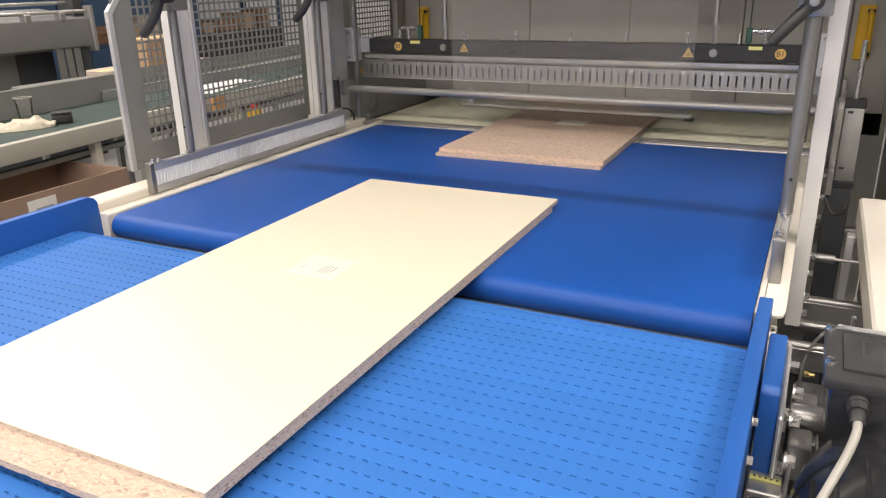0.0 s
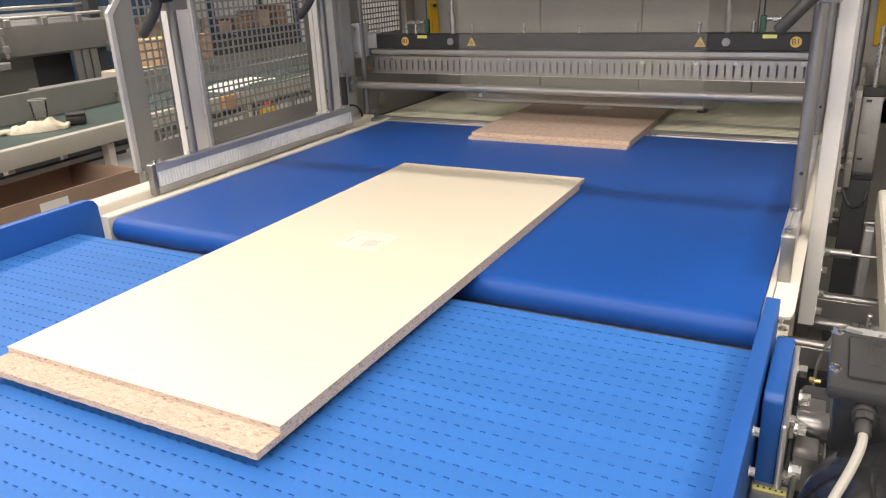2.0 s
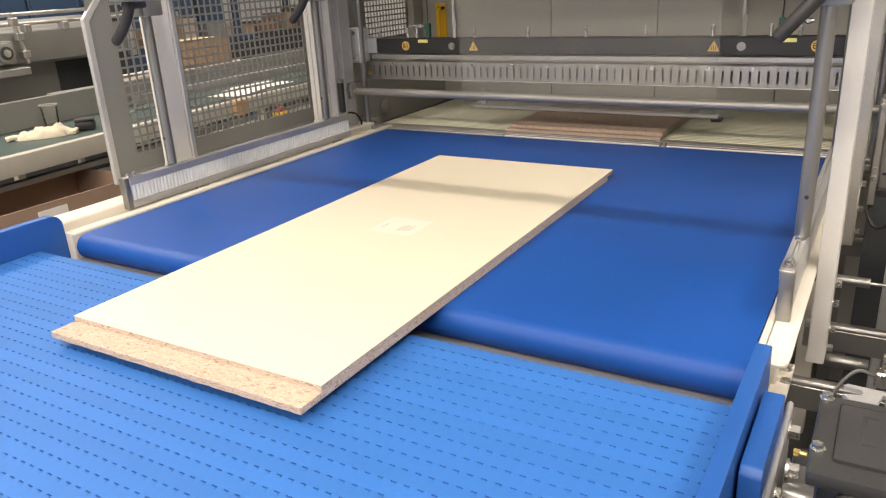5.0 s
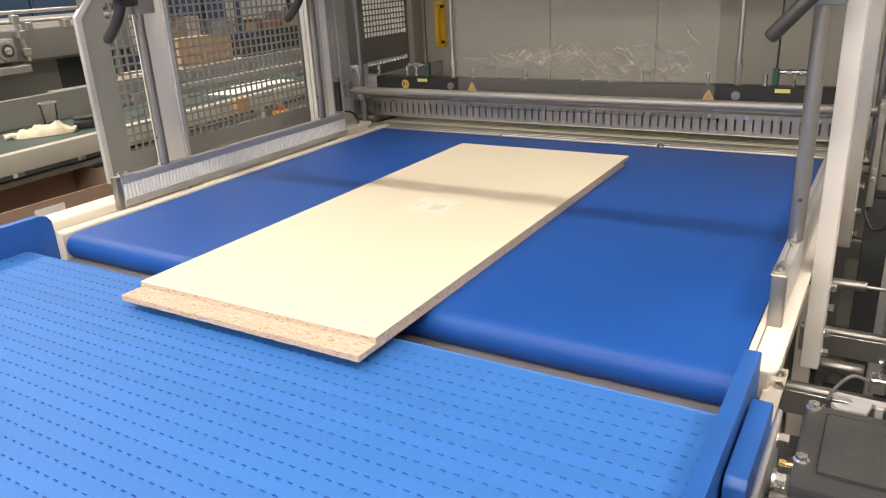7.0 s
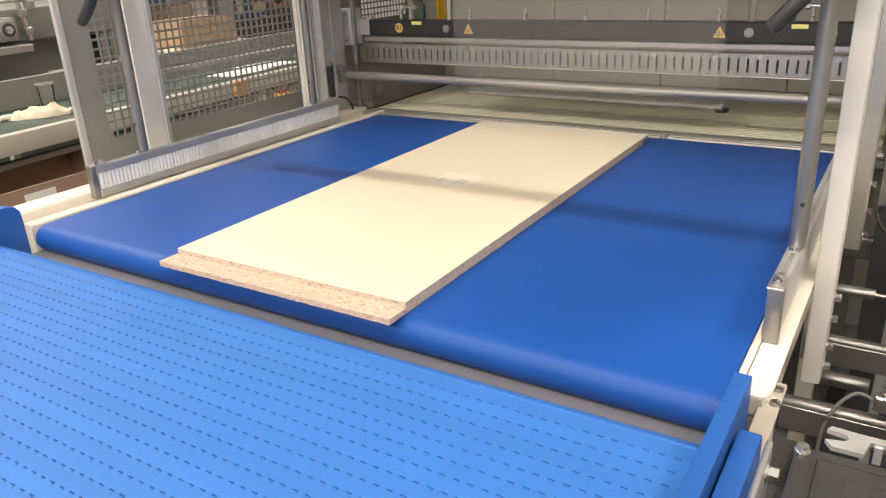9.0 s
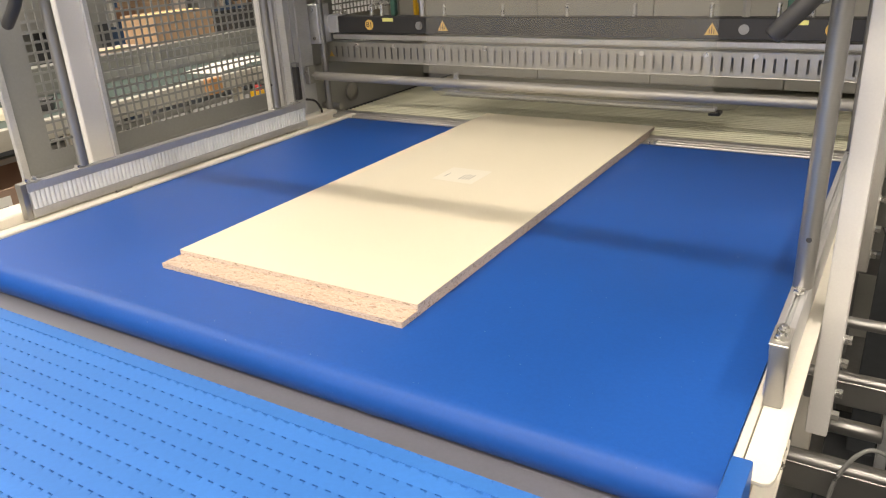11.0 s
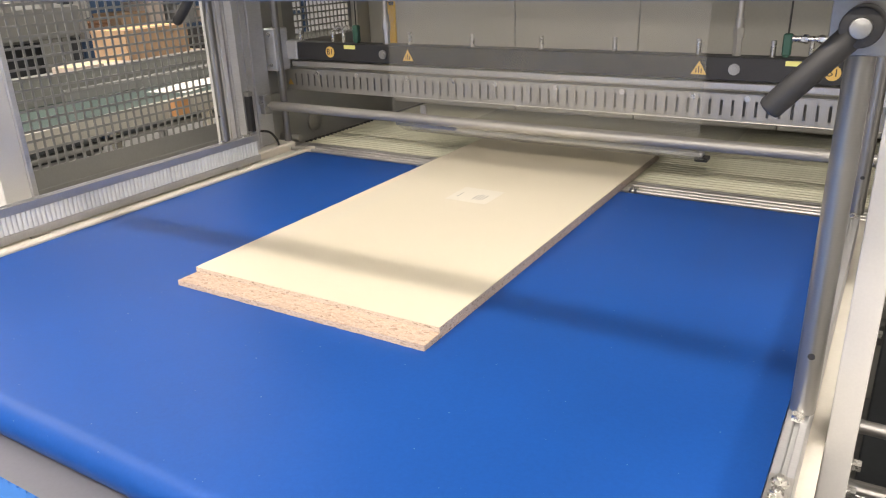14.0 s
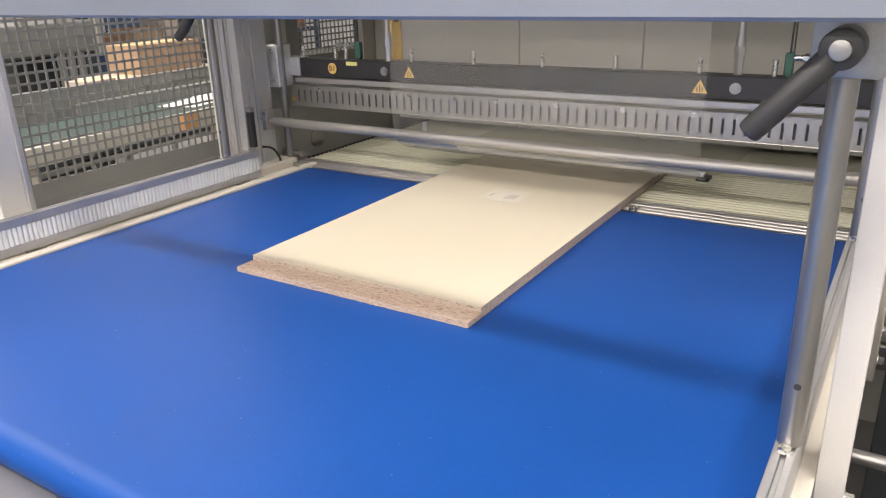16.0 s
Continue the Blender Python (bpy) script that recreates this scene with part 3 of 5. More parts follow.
def clamp_post(x, y, s):
    """A round post with a clamp block. s: +1 where the lever swings across the belt, -1 where it hangs beside the door."""
    t = thing("clamp_post", "round steel post with clamp block and black lever", "clamp post", group="clamp posts")
    part("post", R((x, y, 1.000), (x, y, 1.62), 0.0140, 28), POSTMETAL, t)
    part("post_bolt", R((x - s * 0.002, y - 0.020, 0.997), (x - s * 0.002, y - 0.020, 1.004), 0.008, 6), CHROME, t)
    # no real hole: a black disc carries its inner shade
    part("pin_hole", R((x + 0.001, y - 0.0130, 1.079), (x + 0.001, y - 0.0142, 1.079), 0.0040, 14), BLACK, t)
    part("clamp_block", B(x - 0.030, x + 0.036, y - 0.036, y + 0.034, 1.418 if s > 0 else 1.430, 1.530, 0.006, 2), CAST, t, "cast aluminium clamp block")
    lv = bmesh.new()
    if s > 0:
        hub = Vector((x, y - 0.036, 1.449))
        rod(lv, hub, hub + Vector((0, -0.046, 0)), 0.0185, 24, bevel=0.003)
        a = hub + Vector((0, -0.034, 0))
        rod(lv, a, a + Vector((-0.0700, -0.010, -0.080)), 0.0128, 20, r2=0.0122, bevel=0.005)
        b0, b1 = hub + Vector((0, -0.044, 0)), hub + Vector((0, -0.053, 0))
    else:
        hub = Vector((x + 0.043, y - 0.070, 1.464))
        rod(lv, hub, hub + Vector((-0.036, 0, 0.002)), 0.0125, 20, bevel=0.003)
        rod(lv, hub + Vector((-0.012, 0, 0)), hub + Vector((-0.012, 0.045, 0)), 0.011, 16)
        arm = [hub + Vector((-0.012 - 0.026 * u - 0.044 * u * u, -0.012 * u, 0.006 - 0.100 * u)) for u in (0, 0.25, 0.5, 0.75, 1.0)]
        tube_path(lv, arm, 0.0145, 14)
        bmesh.ops.create_uvsphere(lv, u_segments=14, v_segments=8, radius=0.0143, matrix=Matrix.Translation(arm[-1]))
        b0, b1 = hub + Vector((-0.036, 0, 0.002)), hub + Vector((-0.043, 0, 0.003))
    lever = part("lever", lv, RUBBER, t, "black plastic clamping lever")
    part("hub_button", R(b0, b1, 0.0096 if s > 0 else 0.0090, 20, bevel=0.002), CAST, lever)
    return t


clamp_post(0.8185, 0.510, 1)
clamp_post(0.8200, 1.318, 1)
clamp_post(-0.937, 0.520, -1)
clamp_post(-0.937, 1.268, -1)

# ---- machine frame ----


def groove_post(x0, x1, y0, y1, z0, z1, mat, t, name="post"):
    """A square extrusion with a groove down each face."""
    w, d = x1 - x0, y1 - y0
    g, e = 0.008, 0.005
    cx, cy = (x0 + x1) / 2, (y0 + y1) / 2
    pts = [(x0, y0), (cx - g / 2, y0), (cx - g / 2, y0 + e), (cx + g / 2, y0 + e), (cx + g / 2, y0), (x1, y0),
           (x1, cy - g / 2), (x1 - e, cy - g / 2), (x1 - e, cy + g / 2), (x1, cy + g / 2), (x1, y1),
           (cx + g / 2, y1), (cx + g / 2, y1 - e), (cx - g / 2, y1 - e), (cx - g / 2, y1), (x0, y1),
           (x0, cy + g / 2), (x0 + e, cy + g / 2), (x0 + e, cy - g / 2), (x0, cy - g / 2)]
    return part(name, prism(bmesh.new(), pts, "z", z0, z1), mat, t)


frame_t = thing("machine_frame", "cream and aluminium frame of a film wrapping machine", "machine frame")


def machine_frame():
    t = frame_t
    part("crossbeam", B(-0.930, 0.90, 0.400, 0.446, 1.4735, 1.528, 0.004), BEAM, t, "brushed aluminium crossbeam over the belt")
    part("square_post", B(0.848, 0.882, 0.585, 0.662, 0.698, 2.30, 0.004, 2), POSTGREY, t)
    for bz in (0.868, 0.824, 0.766, 0.722):
        part("bolt", hexbolt(bmesh.new(), (0.882, 0.622, bz), (1, 0, 0), 0.0085, 0.012), CHROME, t)
    part("square_post", B(0.857, 0.893, 1.150, 1.230, 0.770, 2.30, 0.003), STEEL, t)
    for bz in (0.93, 0.862, 0.80):
        part("bolt", hexbolt(bmesh.new(), (0.893, 1.19, bz), (1, 0, 0), 0.0085, 0.012), CHROME, t)
    part("square_post", B(-1.072, -1.020, 0.600, 0.684, 0.70, 2.30, 0.003), POSTGREY, t)
    part("square_post", B(-1.018, -1.006, 0.668, 0.682, BELT_Z + 0.012, 2.30, 0.001), ALU, t)
    groove_post(-1.075, -1.030, 1.362, 1.402, BELT_Z + 0.009, 2.30, POSTGREY, t, "column")
    groove_post(-1.052, -0.985, 1.408, 1.462, BELT_Z + 0.009, 2.30, ALU, t, "column")
    part("column", B(-1.10, -1.005, 1.490, 1.560, BELT_Z + 0.009, 2.30, 0.003), ALU, t)
    part("column", B(-1.12, -1.06, 1.60, 1.72, BELT_Z - 0.2, 2.30, 0.003), WALLGREY, t)
    part("guide_shaft", R((-0.985, 1.600, 0.86), (-0.985, 1.600, 2.2), 0.0125, 20), POSTMETAL, t)
    part("guide_shaft", R((0.905, 1.600, 0.86), (0.905, 1.600, 2.2), 0.0125, 20), POSTMETAL, t)
    part("limit_switch", B(-0.984, -0.962, 1.412, 1.430, 0.995, 1.112, 0.002), BLACK, t, "slim black limit switch")
    part("switch_cap", B(-0.9845, -0.961, 1.411, 1.431, 1.112, 1.126, 0.001), CAST, t)
    part("switch_cable", tube_path(bmesh.new(), [(-0.985, 1.47, 0.985), (-0.97, 1.50, 0.975), (-0.962, 1.52, 0.945), (-0.975, 1.54, 0.915)], 0.004), BLACK, t)
    # unseen roof slabs over the sealing station, added to shade it and the belt end
    part("roof_housing", B(-1.12, 1.06, 1.052, 2.34, 2.05, 2.32, 0.01), WALLGREY, t)
    part("film_carriage", B(-0.66, 0.62, 0.66, 1.05, 2.05, 2.20, 0.01), WALLGREY, t)
    # right side sub-frame, seen past the posts
    for ty, tz in ((0.550, 0.672), (0.853, 0.670), (1.568, 0.660)):
        bar = B(0.822, 1.42, ty, ty + 0.045, tz - 0.068, tz - 0.012, 0.003)
        rod(bar, (0.822, ty + 0.014, tz - 0.012), (1.42, ty + 0.014, tz - 0.012), 0.013, 16)
        part("cross_bar", bar, POSTMETAL, t, "bright steel cross bar with a rounded upper edge")
    part("spindle", R((0.822, 0.86, 0.785), (0.946, 0.86, 0.785), 0.0115, 20, bevel=0.002), POSTMETAL, t)
    part("spindle_rod", R((0.946, 0.86, 0.785), (1.03, 0.86, 0.785), 0.004, 12), STEEL, t)
    part("spindle", R((0.866, 0.690, 0.660), (0.965, 0.690, 0.660), 0.015, 20, bevel=0.002), POSTMETAL, t)
    part("side_upright", B(0.975, 0.997, 1.03, 1.07, 0.12, 0.80, 0.003), ALU, t)
    part("side_cladding", B(1.002, 1.110, 0.262, 1.25, 0.775, 0.858, 0.006), CREAM, t)
    part("side_cladding", B(1.125, 1.140, 1.25, 2.34, 0.12, 2.2, 0.004), WALLGREY, t)
    # near-black pan and wall stand in for the shaded space below
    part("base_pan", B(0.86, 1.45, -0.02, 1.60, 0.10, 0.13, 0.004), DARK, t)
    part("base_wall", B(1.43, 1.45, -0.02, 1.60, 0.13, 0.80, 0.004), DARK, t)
    part("foot", B(1.0, 1.05, 0.2, 0.25, -0.004, 0.11), DARK, t)
    part("foot", B(1.0, 1.05, 1.3, 1.35, -0.004, 0.11), DARK, t)
    part("air_fitting", box(box(B(0.975, 1.005, 0.545, 0.580, 0.690, 0.722, 0.003), 0.985, 0.995, 0.555, 0.568, 0.722, 0.757, 0.002), 1.005, 1.025, 0.553, 0.572, 0.697, 0.716, 0.002), CHROME, t)
    part("air_hose", tube_path(bmesh.new(), [(0.977, 0.562, 0.706), (0.945, 0.555, 0.715), (0.915, 0.54, 0.68), (0.90, 0.53, 0.61), (0.90, 0.53, 0.42)], 0.0036), GREY, t)
    part("cable_loop", tube_path(bmesh.new(), [(0.912, 1.30, 0.83), (0.935, 1.28, 0.79), (0.965, 1.27, 0.80), (0.975, 1.28, 0.84)], 0.005), BLACK, t)
    # finned drive under the posts
    dv = B(0.945, 1.16, 0.30, 0.435, 0.560, 0.632, 0.006)
    part("drive_housing", dv, CAST, t, "ribbed cast drive housing")
    for k in range(9):
        part("rib", B(0.965 + k * 0.021, 0.972 + k * 0.021, 0.305, 0.432, 0.632, 0.652, 0.001), CAST, t)
    return t


machine_frame()


def actuator():
    t = thing("air_cylinder", "slim aluminium air cylinder with black end caps", "cylinder")
    part("barrel", B(0.930, 0.985, 1.40, 1.455, 0.865, 1.098, 0.004, 2), CAST, t)
    part("end_cap", B(0.927, 0.988, 1.397, 1.458, 1.098, 1.124, 0.003), BLACK, t)
    part("end_cap", B(0.927, 0.988, 1.397, 1.458, 0.842, 0.865, 0.003), BLACK, t)
    part("back_plate", B(0.910, 0.928, 1.38, 1.47, 0.82, 1.12, 0.002), STEEL, t)
    for bz in (1.105, 0.925, 0.90):
        part("bolt", hexbolt(bmesh.new(), (0.918, 1.38, bz), (0, -1, 0), 0.007, 0.008), CHROME, t)
    part("marking", B(0.940, 0.955, 1.3985, 1.400, 1.082, 1.090), BLACK, t)
    part("marking", B(0.938, 0.953, 1.3985, 1.400, 0.905, 0.912), BLACK, t)
    part("piston_rod", R((0.957, 1.427, 1.124), (0.957, 1.427, 1.30), 0.008, 14), CHROME, t)
    part("arm_plate", B(0.860, 0.93, 1.60, 1.612, 1.04, 1.16, 0.002), STEEL, t)
    # support coloured near-black to sink into the shaded space
    part("support", B(0.915, 0.985, 1.40, 1.455, 0.10, 0.845, 0.003), DARK, t)
    return t


actuator()

# ---- perforated guard doors ----


def perforated(bm, x, ys, zs, y0, z0, pitch, hole, th):
    """A sheet in a plane of constant x with a grid of square holes. ys, zs: outer limits; y0, z0: first hole's corner."""
    ny, nz = int((ys[2] - y0) / pitch), int((zs[2] - z0) / pitch)
    u = [ys[0]] + [c for k in range(ny) for c in (y0 + k * pitch, y0 + k * pitch + hole)] + [ys[1]]
    v = [zs[0]] + [c for k in range(nz) for c in (z0 + k * pitch, z0 + k * pitch + hole)] + [zs[1]]
    grid = [[[bm.verts.new((xx, a, b)) for b in v] for a in u] for xx in (x, x - th)]
    for i in range(len(u) - 1):
        for j in range(len(v) - 1):
            if i % 2 == 1 and j % 2 == 1:
                for (a, b), (c, d) in (((i, j), (i + 1, j)), ((i + 1, j), (i + 1, j + 1)), ((i + 1, j + 1), (i, j + 1)), ((i, j + 1), (i, j))):
                    bm.faces.new((grid[0][a][b], grid[0][c][d], grid[1][c][d], grid[1][a][b]))
                continue
            for g in grid:
                bm.faces.new((g[i][j], g[i + 1][j], g[i + 1][j + 1], g[i][j + 1]))
    return bm


def guard_door():
    t = thing("guard_door", "grey sheet metal guard door with square perforations", "guard door", group="guard doors")
    x = -1.17
    part("perforated_sheet", perforated(bmesh.new(), x, (0.497, 1.490, 1.487), (0.945, 2.20, 2.12), 0.580, 1.001, 0.0275, 0.0208, 0.003), GREY, t, smooth=False)
    edge = [(0.478, 0.92), (0.497, 0.92), (0.497, 1.42), (0.60, 1.535), (1.20, 2.20), (1.175, 2.20), (0.578, 1.535), (0.478, 1.428)]
    part("edge_flange", prism(bmesh.new(), edge, "x", x - 0.010, x + 0.006, 0.002), ALU, t, "bright folded edge flange")
    part("door_stile", B(x - 0.02, x + 0.012, 1.490, 1.535, 0.93, 2.20, 0.002), CREAM, t)
    part("bottom_rail", B(x - 0.02, x + 0.002, 0.50, 1.47, 0.916, 0.945, 0.002), GREY, t)
    part("hinge_foot", B(x - 0.02, x + 0.012, 0.50, 0.56, -0.002, 0.92, 0.003), GREY, t)
    part("hinge_foot", B(x - 0.02, x + 0.012, 1.47, 1.505, -0.002, 0.93, 0.003), GREY, t)
    return t


guard_door()


def guard_panel():
    t = thing("guard_panel", "grey perforated side panel beside the sealing bar", "guard panel", group="guard doors")
    x = -1.175
    part("perforated_sheet", perforated(bmesh.new(), x, (1.80, 2.262, 2.25), (1.150, 2.20, 2.12), 1.905, 1.233, 0.0245, 0.0185, 0.003), GREY, t, smooth=False)
    part("perforated_sheet", perforated(bmesh.new(), x, (1.80, 2.262, 2.25), (0.90, 1.1495, 1.1335), 1.905, 1.106, 0.0245, 0.0185, 0.003), GREY, t, smooth=False)
    part("edge_post", B(x - 0.03, x + 0.03, 2.263, 2.345, 0.0, 2.20, 0.003), WALLGREY, t)
    part("edge_post", B(x - 0.03, x + 0.01, 1.74, 1.80, 0.0, 2.20, 0.003), GREY, t)
    return t


guard_panel()

# ---- back doors of the shrink tunnel ----


def tunnel():
    t = thing("shrink_tunnel", "light grey tunnel housing with seamed front doors", "machine housing")
    xs = [-1.15, -0.455, 0.030, 0.520, 1.10]
    for a, b in zip(xs, xs[1:]):
        part("front_panel", B(a + 0.0015, b - 0.0015, 2.350, 2.372, 0.932, 2.30, 0.003), WALLGREY, t)
    part("side_wall", B(-1.17, -1.15, 2.35, 5.2, 0.0, 2.30), WALLGREY, t)
    part("side_wall", B(1.10, 1.12, 2.35, 5.2, 0.0, 2.30), WALLGREY, t)
    part("top", B(-1.17, 1.12, 2.372, 5.2, 2.28, 2.30), WALLGREY, t)
    # near-black wall puts the tunnel's inner shade into its colour
    part("rear_wall", B(-1.17, 1.12, 5.2, 5.22, 0.0, 2.30), DARK, t)
    part("lower_front", B(-1.15, 1.10, 2.35, 2.372, 0.0, 0.84), WALLGREY, t)
    for hx in (-1.035, 0.985):
        h = part("latch_plate", B(hx - 0.030, hx + 0.030, 2.338, 2.350, 1.15, 1.365, 0.004), YELLOW, t, "yellow latch plate")
        grip = tube_path(bmesh.new(), [(hx + 0.012, 2.336, 1.175), (hx + 0.014, 2.30, 1.185), (hx + 0.016, 2.29, 1.26), (hx + 0.014, 2.30, 1.33), (hx + 0.012, 2.336, 1.345)], 0.008)
        part("grip", grip, YELLOW, h)
        part("grip_end", B(hx + 0.000, hx + 0.028, 2.312, 2.338, 1.168, 1.182, 0.003), BLACK, h)
        part("grip_end", B(hx + 0.000, hx + 0.028, 2.312, 2.338, 1.335, 1.349, 0.003), BLACK, h)
    part("end_wall", B(-1.055, -1.035, 1.58, 2.35, 0.78, 1.085, 0.002), WALLGREY, t, "pale side plate beside the rod belt")
    part("end_wall", B(0.925, 0.945, 1.63, 2.35, 0.78, 1.085, 0.002), WALLGREY, t, "pale side plate beside the rod belt")
    return t


tunnel()

# ---- rod belt behind the sealing station ----


def rod_belt():
    t = thing("rod_belt_conveyor", "conveyor of thin pale sleeved rods carried by side chains", "conveyor")
    z = BELT_Z - 0.008
    for k, (yy, rr) in enumerate(((1.578, 0.0075), (1.600, 0.009), (1.628, 0.0085), (1.652, 0.0065))):
        part("transfer_bar", R((-0.965, yy, z + 0.002), (0.90, yy, z + 0.002), rr, 12), STEEL, t, "bright steel transfer bar")
    part("transfer_sill", B(-0.975, 0.905, 1.563, 1.66, z - 0.030, z - 0.010, 0.002), STEEL, t)
    for bx in (-0.33, 0.27, 0.285):
        part("bar_clip", B(bx - 0.004, bx + 0.004, 1.570, 1.590, z - 0.006, z + 0.013, 0.001), CHROME, t)
    me = None
    y = 1.675
    while y < 4.9:
        if me is None:
            ob = part("sleeved_rod", R((-0.955, 0, 0), (0.89, 0, 0), 0.0058, 8), ROD_PALE, t)
            me = ob.data
        else:
            ob = new("sleeved_rod", me)
            ob.parent = t
        ob.location = (0, y, z)
        y += 0.0235
    for cx in (-0.962, 0.895):
        bm = bmesh.new()
        for k in range(138):
            yy = 1.668 + k * 0.0235
            box(bm, cx - 0.006, cx + 0.006, yy, yy + 0.016, z - 0.006, z + 0.007, 0.0)
        part("side_chain", bm, BLACK, t)
    # near-black bed puts the shade between the rods into its colour
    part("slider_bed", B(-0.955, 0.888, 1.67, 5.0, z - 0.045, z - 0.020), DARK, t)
    for hx in (-1.033, 0.917):
        part("hub_disc", R((hx, 1.80, 0.952), (hx + 0.008, 1.80, 0.952), 0.036, 24, bevel=0.002), STEEL, t)
    part("end_roller", R((-1.03, 1.62, 0.932), (-0.945, 1.62, 0.932), 0.012, 16), STEEL, t)
    for lx in (-0.9, 0.85):
        for ly in (1.75, 4.7):
            part("leg", B(lx - 0.02, lx + 0.02, ly - 0.02, ly + 0.02, -0.004, z - 0.045), GREY, t)
    return t


rod_belt()

# ---- sealing bar, which is lowered onto the film ----
seal = thing("sealing_bar", "black sealing bar with slotted steel apron and warning stickers", "sealing bar")


def flat_text(text, size, m, mat, parent):
    c = bpy.data.curves.new("lettering", "FONT")
    c.body, c.size, c.align_x, c.align_y, c.extrude = text, size, "CENTER", "CENTER", 0.0004
    c.materials.append(mat)
    ob = new("lettering", c)
    ob.parent = parent
    ob.matrix_basis = m
    return ob


def sealing_bar():
    t = seal
    y = 1.640
    part("bar", B(-0.955, 0.875, y, y + 0.055, 1.203, 1.262, 0.003), BLACK, t, "black anodised heater bar")
    for sx in (-1, 1):
        cx = -0.965 if sx < 0 else 0.885
        part("bar_end", B(cx - 0.035, cx + 0.030, y - 0.006, y + 0.05, 1.203, 1.266, 0.003), ALU, t, "aluminium bar end block")
        part("slide_block", B(cx - 0.062, cx - 0.012, 1.575, 1.645, 1.170, 1.310, 0.003), ALU, t, "aluminium slide block on the guide shaft")
        for bz in (1.19, 1.29):
            part("bolt", hexbolt(bmesh.new(), (cx - 0.035, 1.575, bz), (0, -1, 0), 0.006, 0.006), CHROME, t)
    # carrier strip and slotted apron
    part("carrier_strip", B(-0.97, 0.885, y + 0.004, y + 0.05, 1.180, 1.198, 0.002), STEEL, t)
    ap = bmesh.new()
    x0, x1, z0, z1, yf, th = -1.012, 0.880, 1.098, 1.166, y + 0.018, 0.003
    pitch, sw, s0, s1 = 0.0282, 0.0072, 1.112, 1.152
    n = int((x1 - x0 - 0.06) / pitch)
    us = [x0] + [c for k in range(n) for c in (x0 + 0.0384 + k * pitch, x0 + 0.0384 + k * pitch + sw)] + [x1]
    vs = [z0, s0, s1, z1]
    grid = [[[ap.verts.new((u, yy, v)) for v in vs] for u in us] for yy in (yf, yf + th)]
    for i in range(len(us) - 1):
        for j in range(3):
            if i % 2 == 1 and j == 1:
                for (a, b), (c, d) in (((i, 1), (i + 1, 1)), ((i + 1, 1), (i + 1, 2)), ((i + 1, 2), (i, 2)), ((i, 2), (i, 1))):
                    ap.faces.new((grid[0][a][b], grid[0][c][d], grid[1][c][d], grid[1][a][b]))
                continue
            for g in grid:
                ap.faces.new((g[i][j], g[i + 1][j], g[i + 1][j + 1], g[i][j + 1]))
    apron = part("slotted_apron", ap, APRON, t, "slotted stainless apron", smooth=False)
    part("apron_fold", B(x0, x1, yf - 0.001, yf + 0.034, z1, z1 + 0.004, 0.0015), STEEL, apron)
    part("apron_lip", R((x0, yf + 0.001, z0 - 0.001), (x1, yf + 0.001, z0 - 0.001), 0.0025, 8), APRON, apron)
    part("apron_back", B(x0, x1, yf + 0.045, yf + 0.050, z0 - 0.002, z1, 0.001), GREY, apron)
    for sx in (-0.872, -0.705, -0.500, -0.330, -0.185, 0.010, 0.205, 0.395, 0.530, 0.745):
        s = hexbolt(bmesh.new(), (sx, yf, 1.157), (0, -1, 0), 0.0062, 0.004)
        part("screw", s, CHROME, apron)
    # stickers
    face = y - 0.0006
    for bx in (-0.792, 0.715):
        d = part("round_sticker", R((bx, face + 0.0005, 1.233), (bx, face - 0.0008, 1.233), 0.0205, 32), BLACK, t)
        part("ring", R((bx, face - 0.0006, 1.233), (bx, face - 0.0012, 1.233), 0.0180, 32), STICKER, d, "yellow round sticker with black letters")
        flat_text("B1", 0.0260, pose(bx, face - 0.0016, 1.233, 90, 0, 0), BLACK, d)
        part("tag", B(bx + (0.060 if bx < 0 else -0.105), bx + (0.105 if bx < 0 else -0.060), face - 0.001, y + 0.001, 1.245, 1.257), PALEYEL, t, "small yellow tag")
    for bx in (-0.482, 0.408):
        tri = [(bx - 0.0195, 1.216), (bx + 0.0195, 1.216), (bx, 1.250)]
        w = part("warning_triangle", prism(bmesh.new(), tri, "y", face - 0.0008, y + 0.001), STICKER, t, "yellow warning triangle")
        for k in (-1, 0, 1):
            part("print_bar", B(bx + k * 0.0065 - 0.0012, bx + k * 0.0065 + 0.0012, face - 0.0012, face - 0.0007, 1.220, 1.231 + (0.006 if k == 0 else 0)), BLACK, w)
    tri = [(-1.008, 1.113), (-0.984, 1.113), (-0.996, 1.134)]
    part("warning_triangle", prism(bmesh.new(), tri, "y", yf - 0.001, yf), STICKER, t, "small yellow warning triangle")
    for bx in (-0.577, 0.494):
        part("stud", rod(R((bx, y, 1.232), (bx, y - 0.005, 1.232), 0.0138, 28), (bx, y - 0.005, 1.232), (bx, y - 0.009, 1.232), 0.0095, 6), CAST, t, "bright bolt with washer")
        st = R((bx - 0.004, y + 0.03, 1.262), (bx - 0.004, y + 0.03, 1.305), 0.011, 6)
        rod(st, (bx - 0.004, y + 0.03, 1.305), (bx - 0.004, y + 0.03, 1.330), 0.0145, 6)
        rod(st, (bx - 0.004, y + 0.03, 1.330), (bx - 0.004, y + 0.03, 1.352), 0.0115, 16)
        rod(st, (bx - 0.004, y + 0.03, 1.352), (bx - 0.004, y + 0.03, 2.02), 0.0085, 16)
        part("lift_rod", st, STEEL, t, "steel lift rod with hexagon coupling")
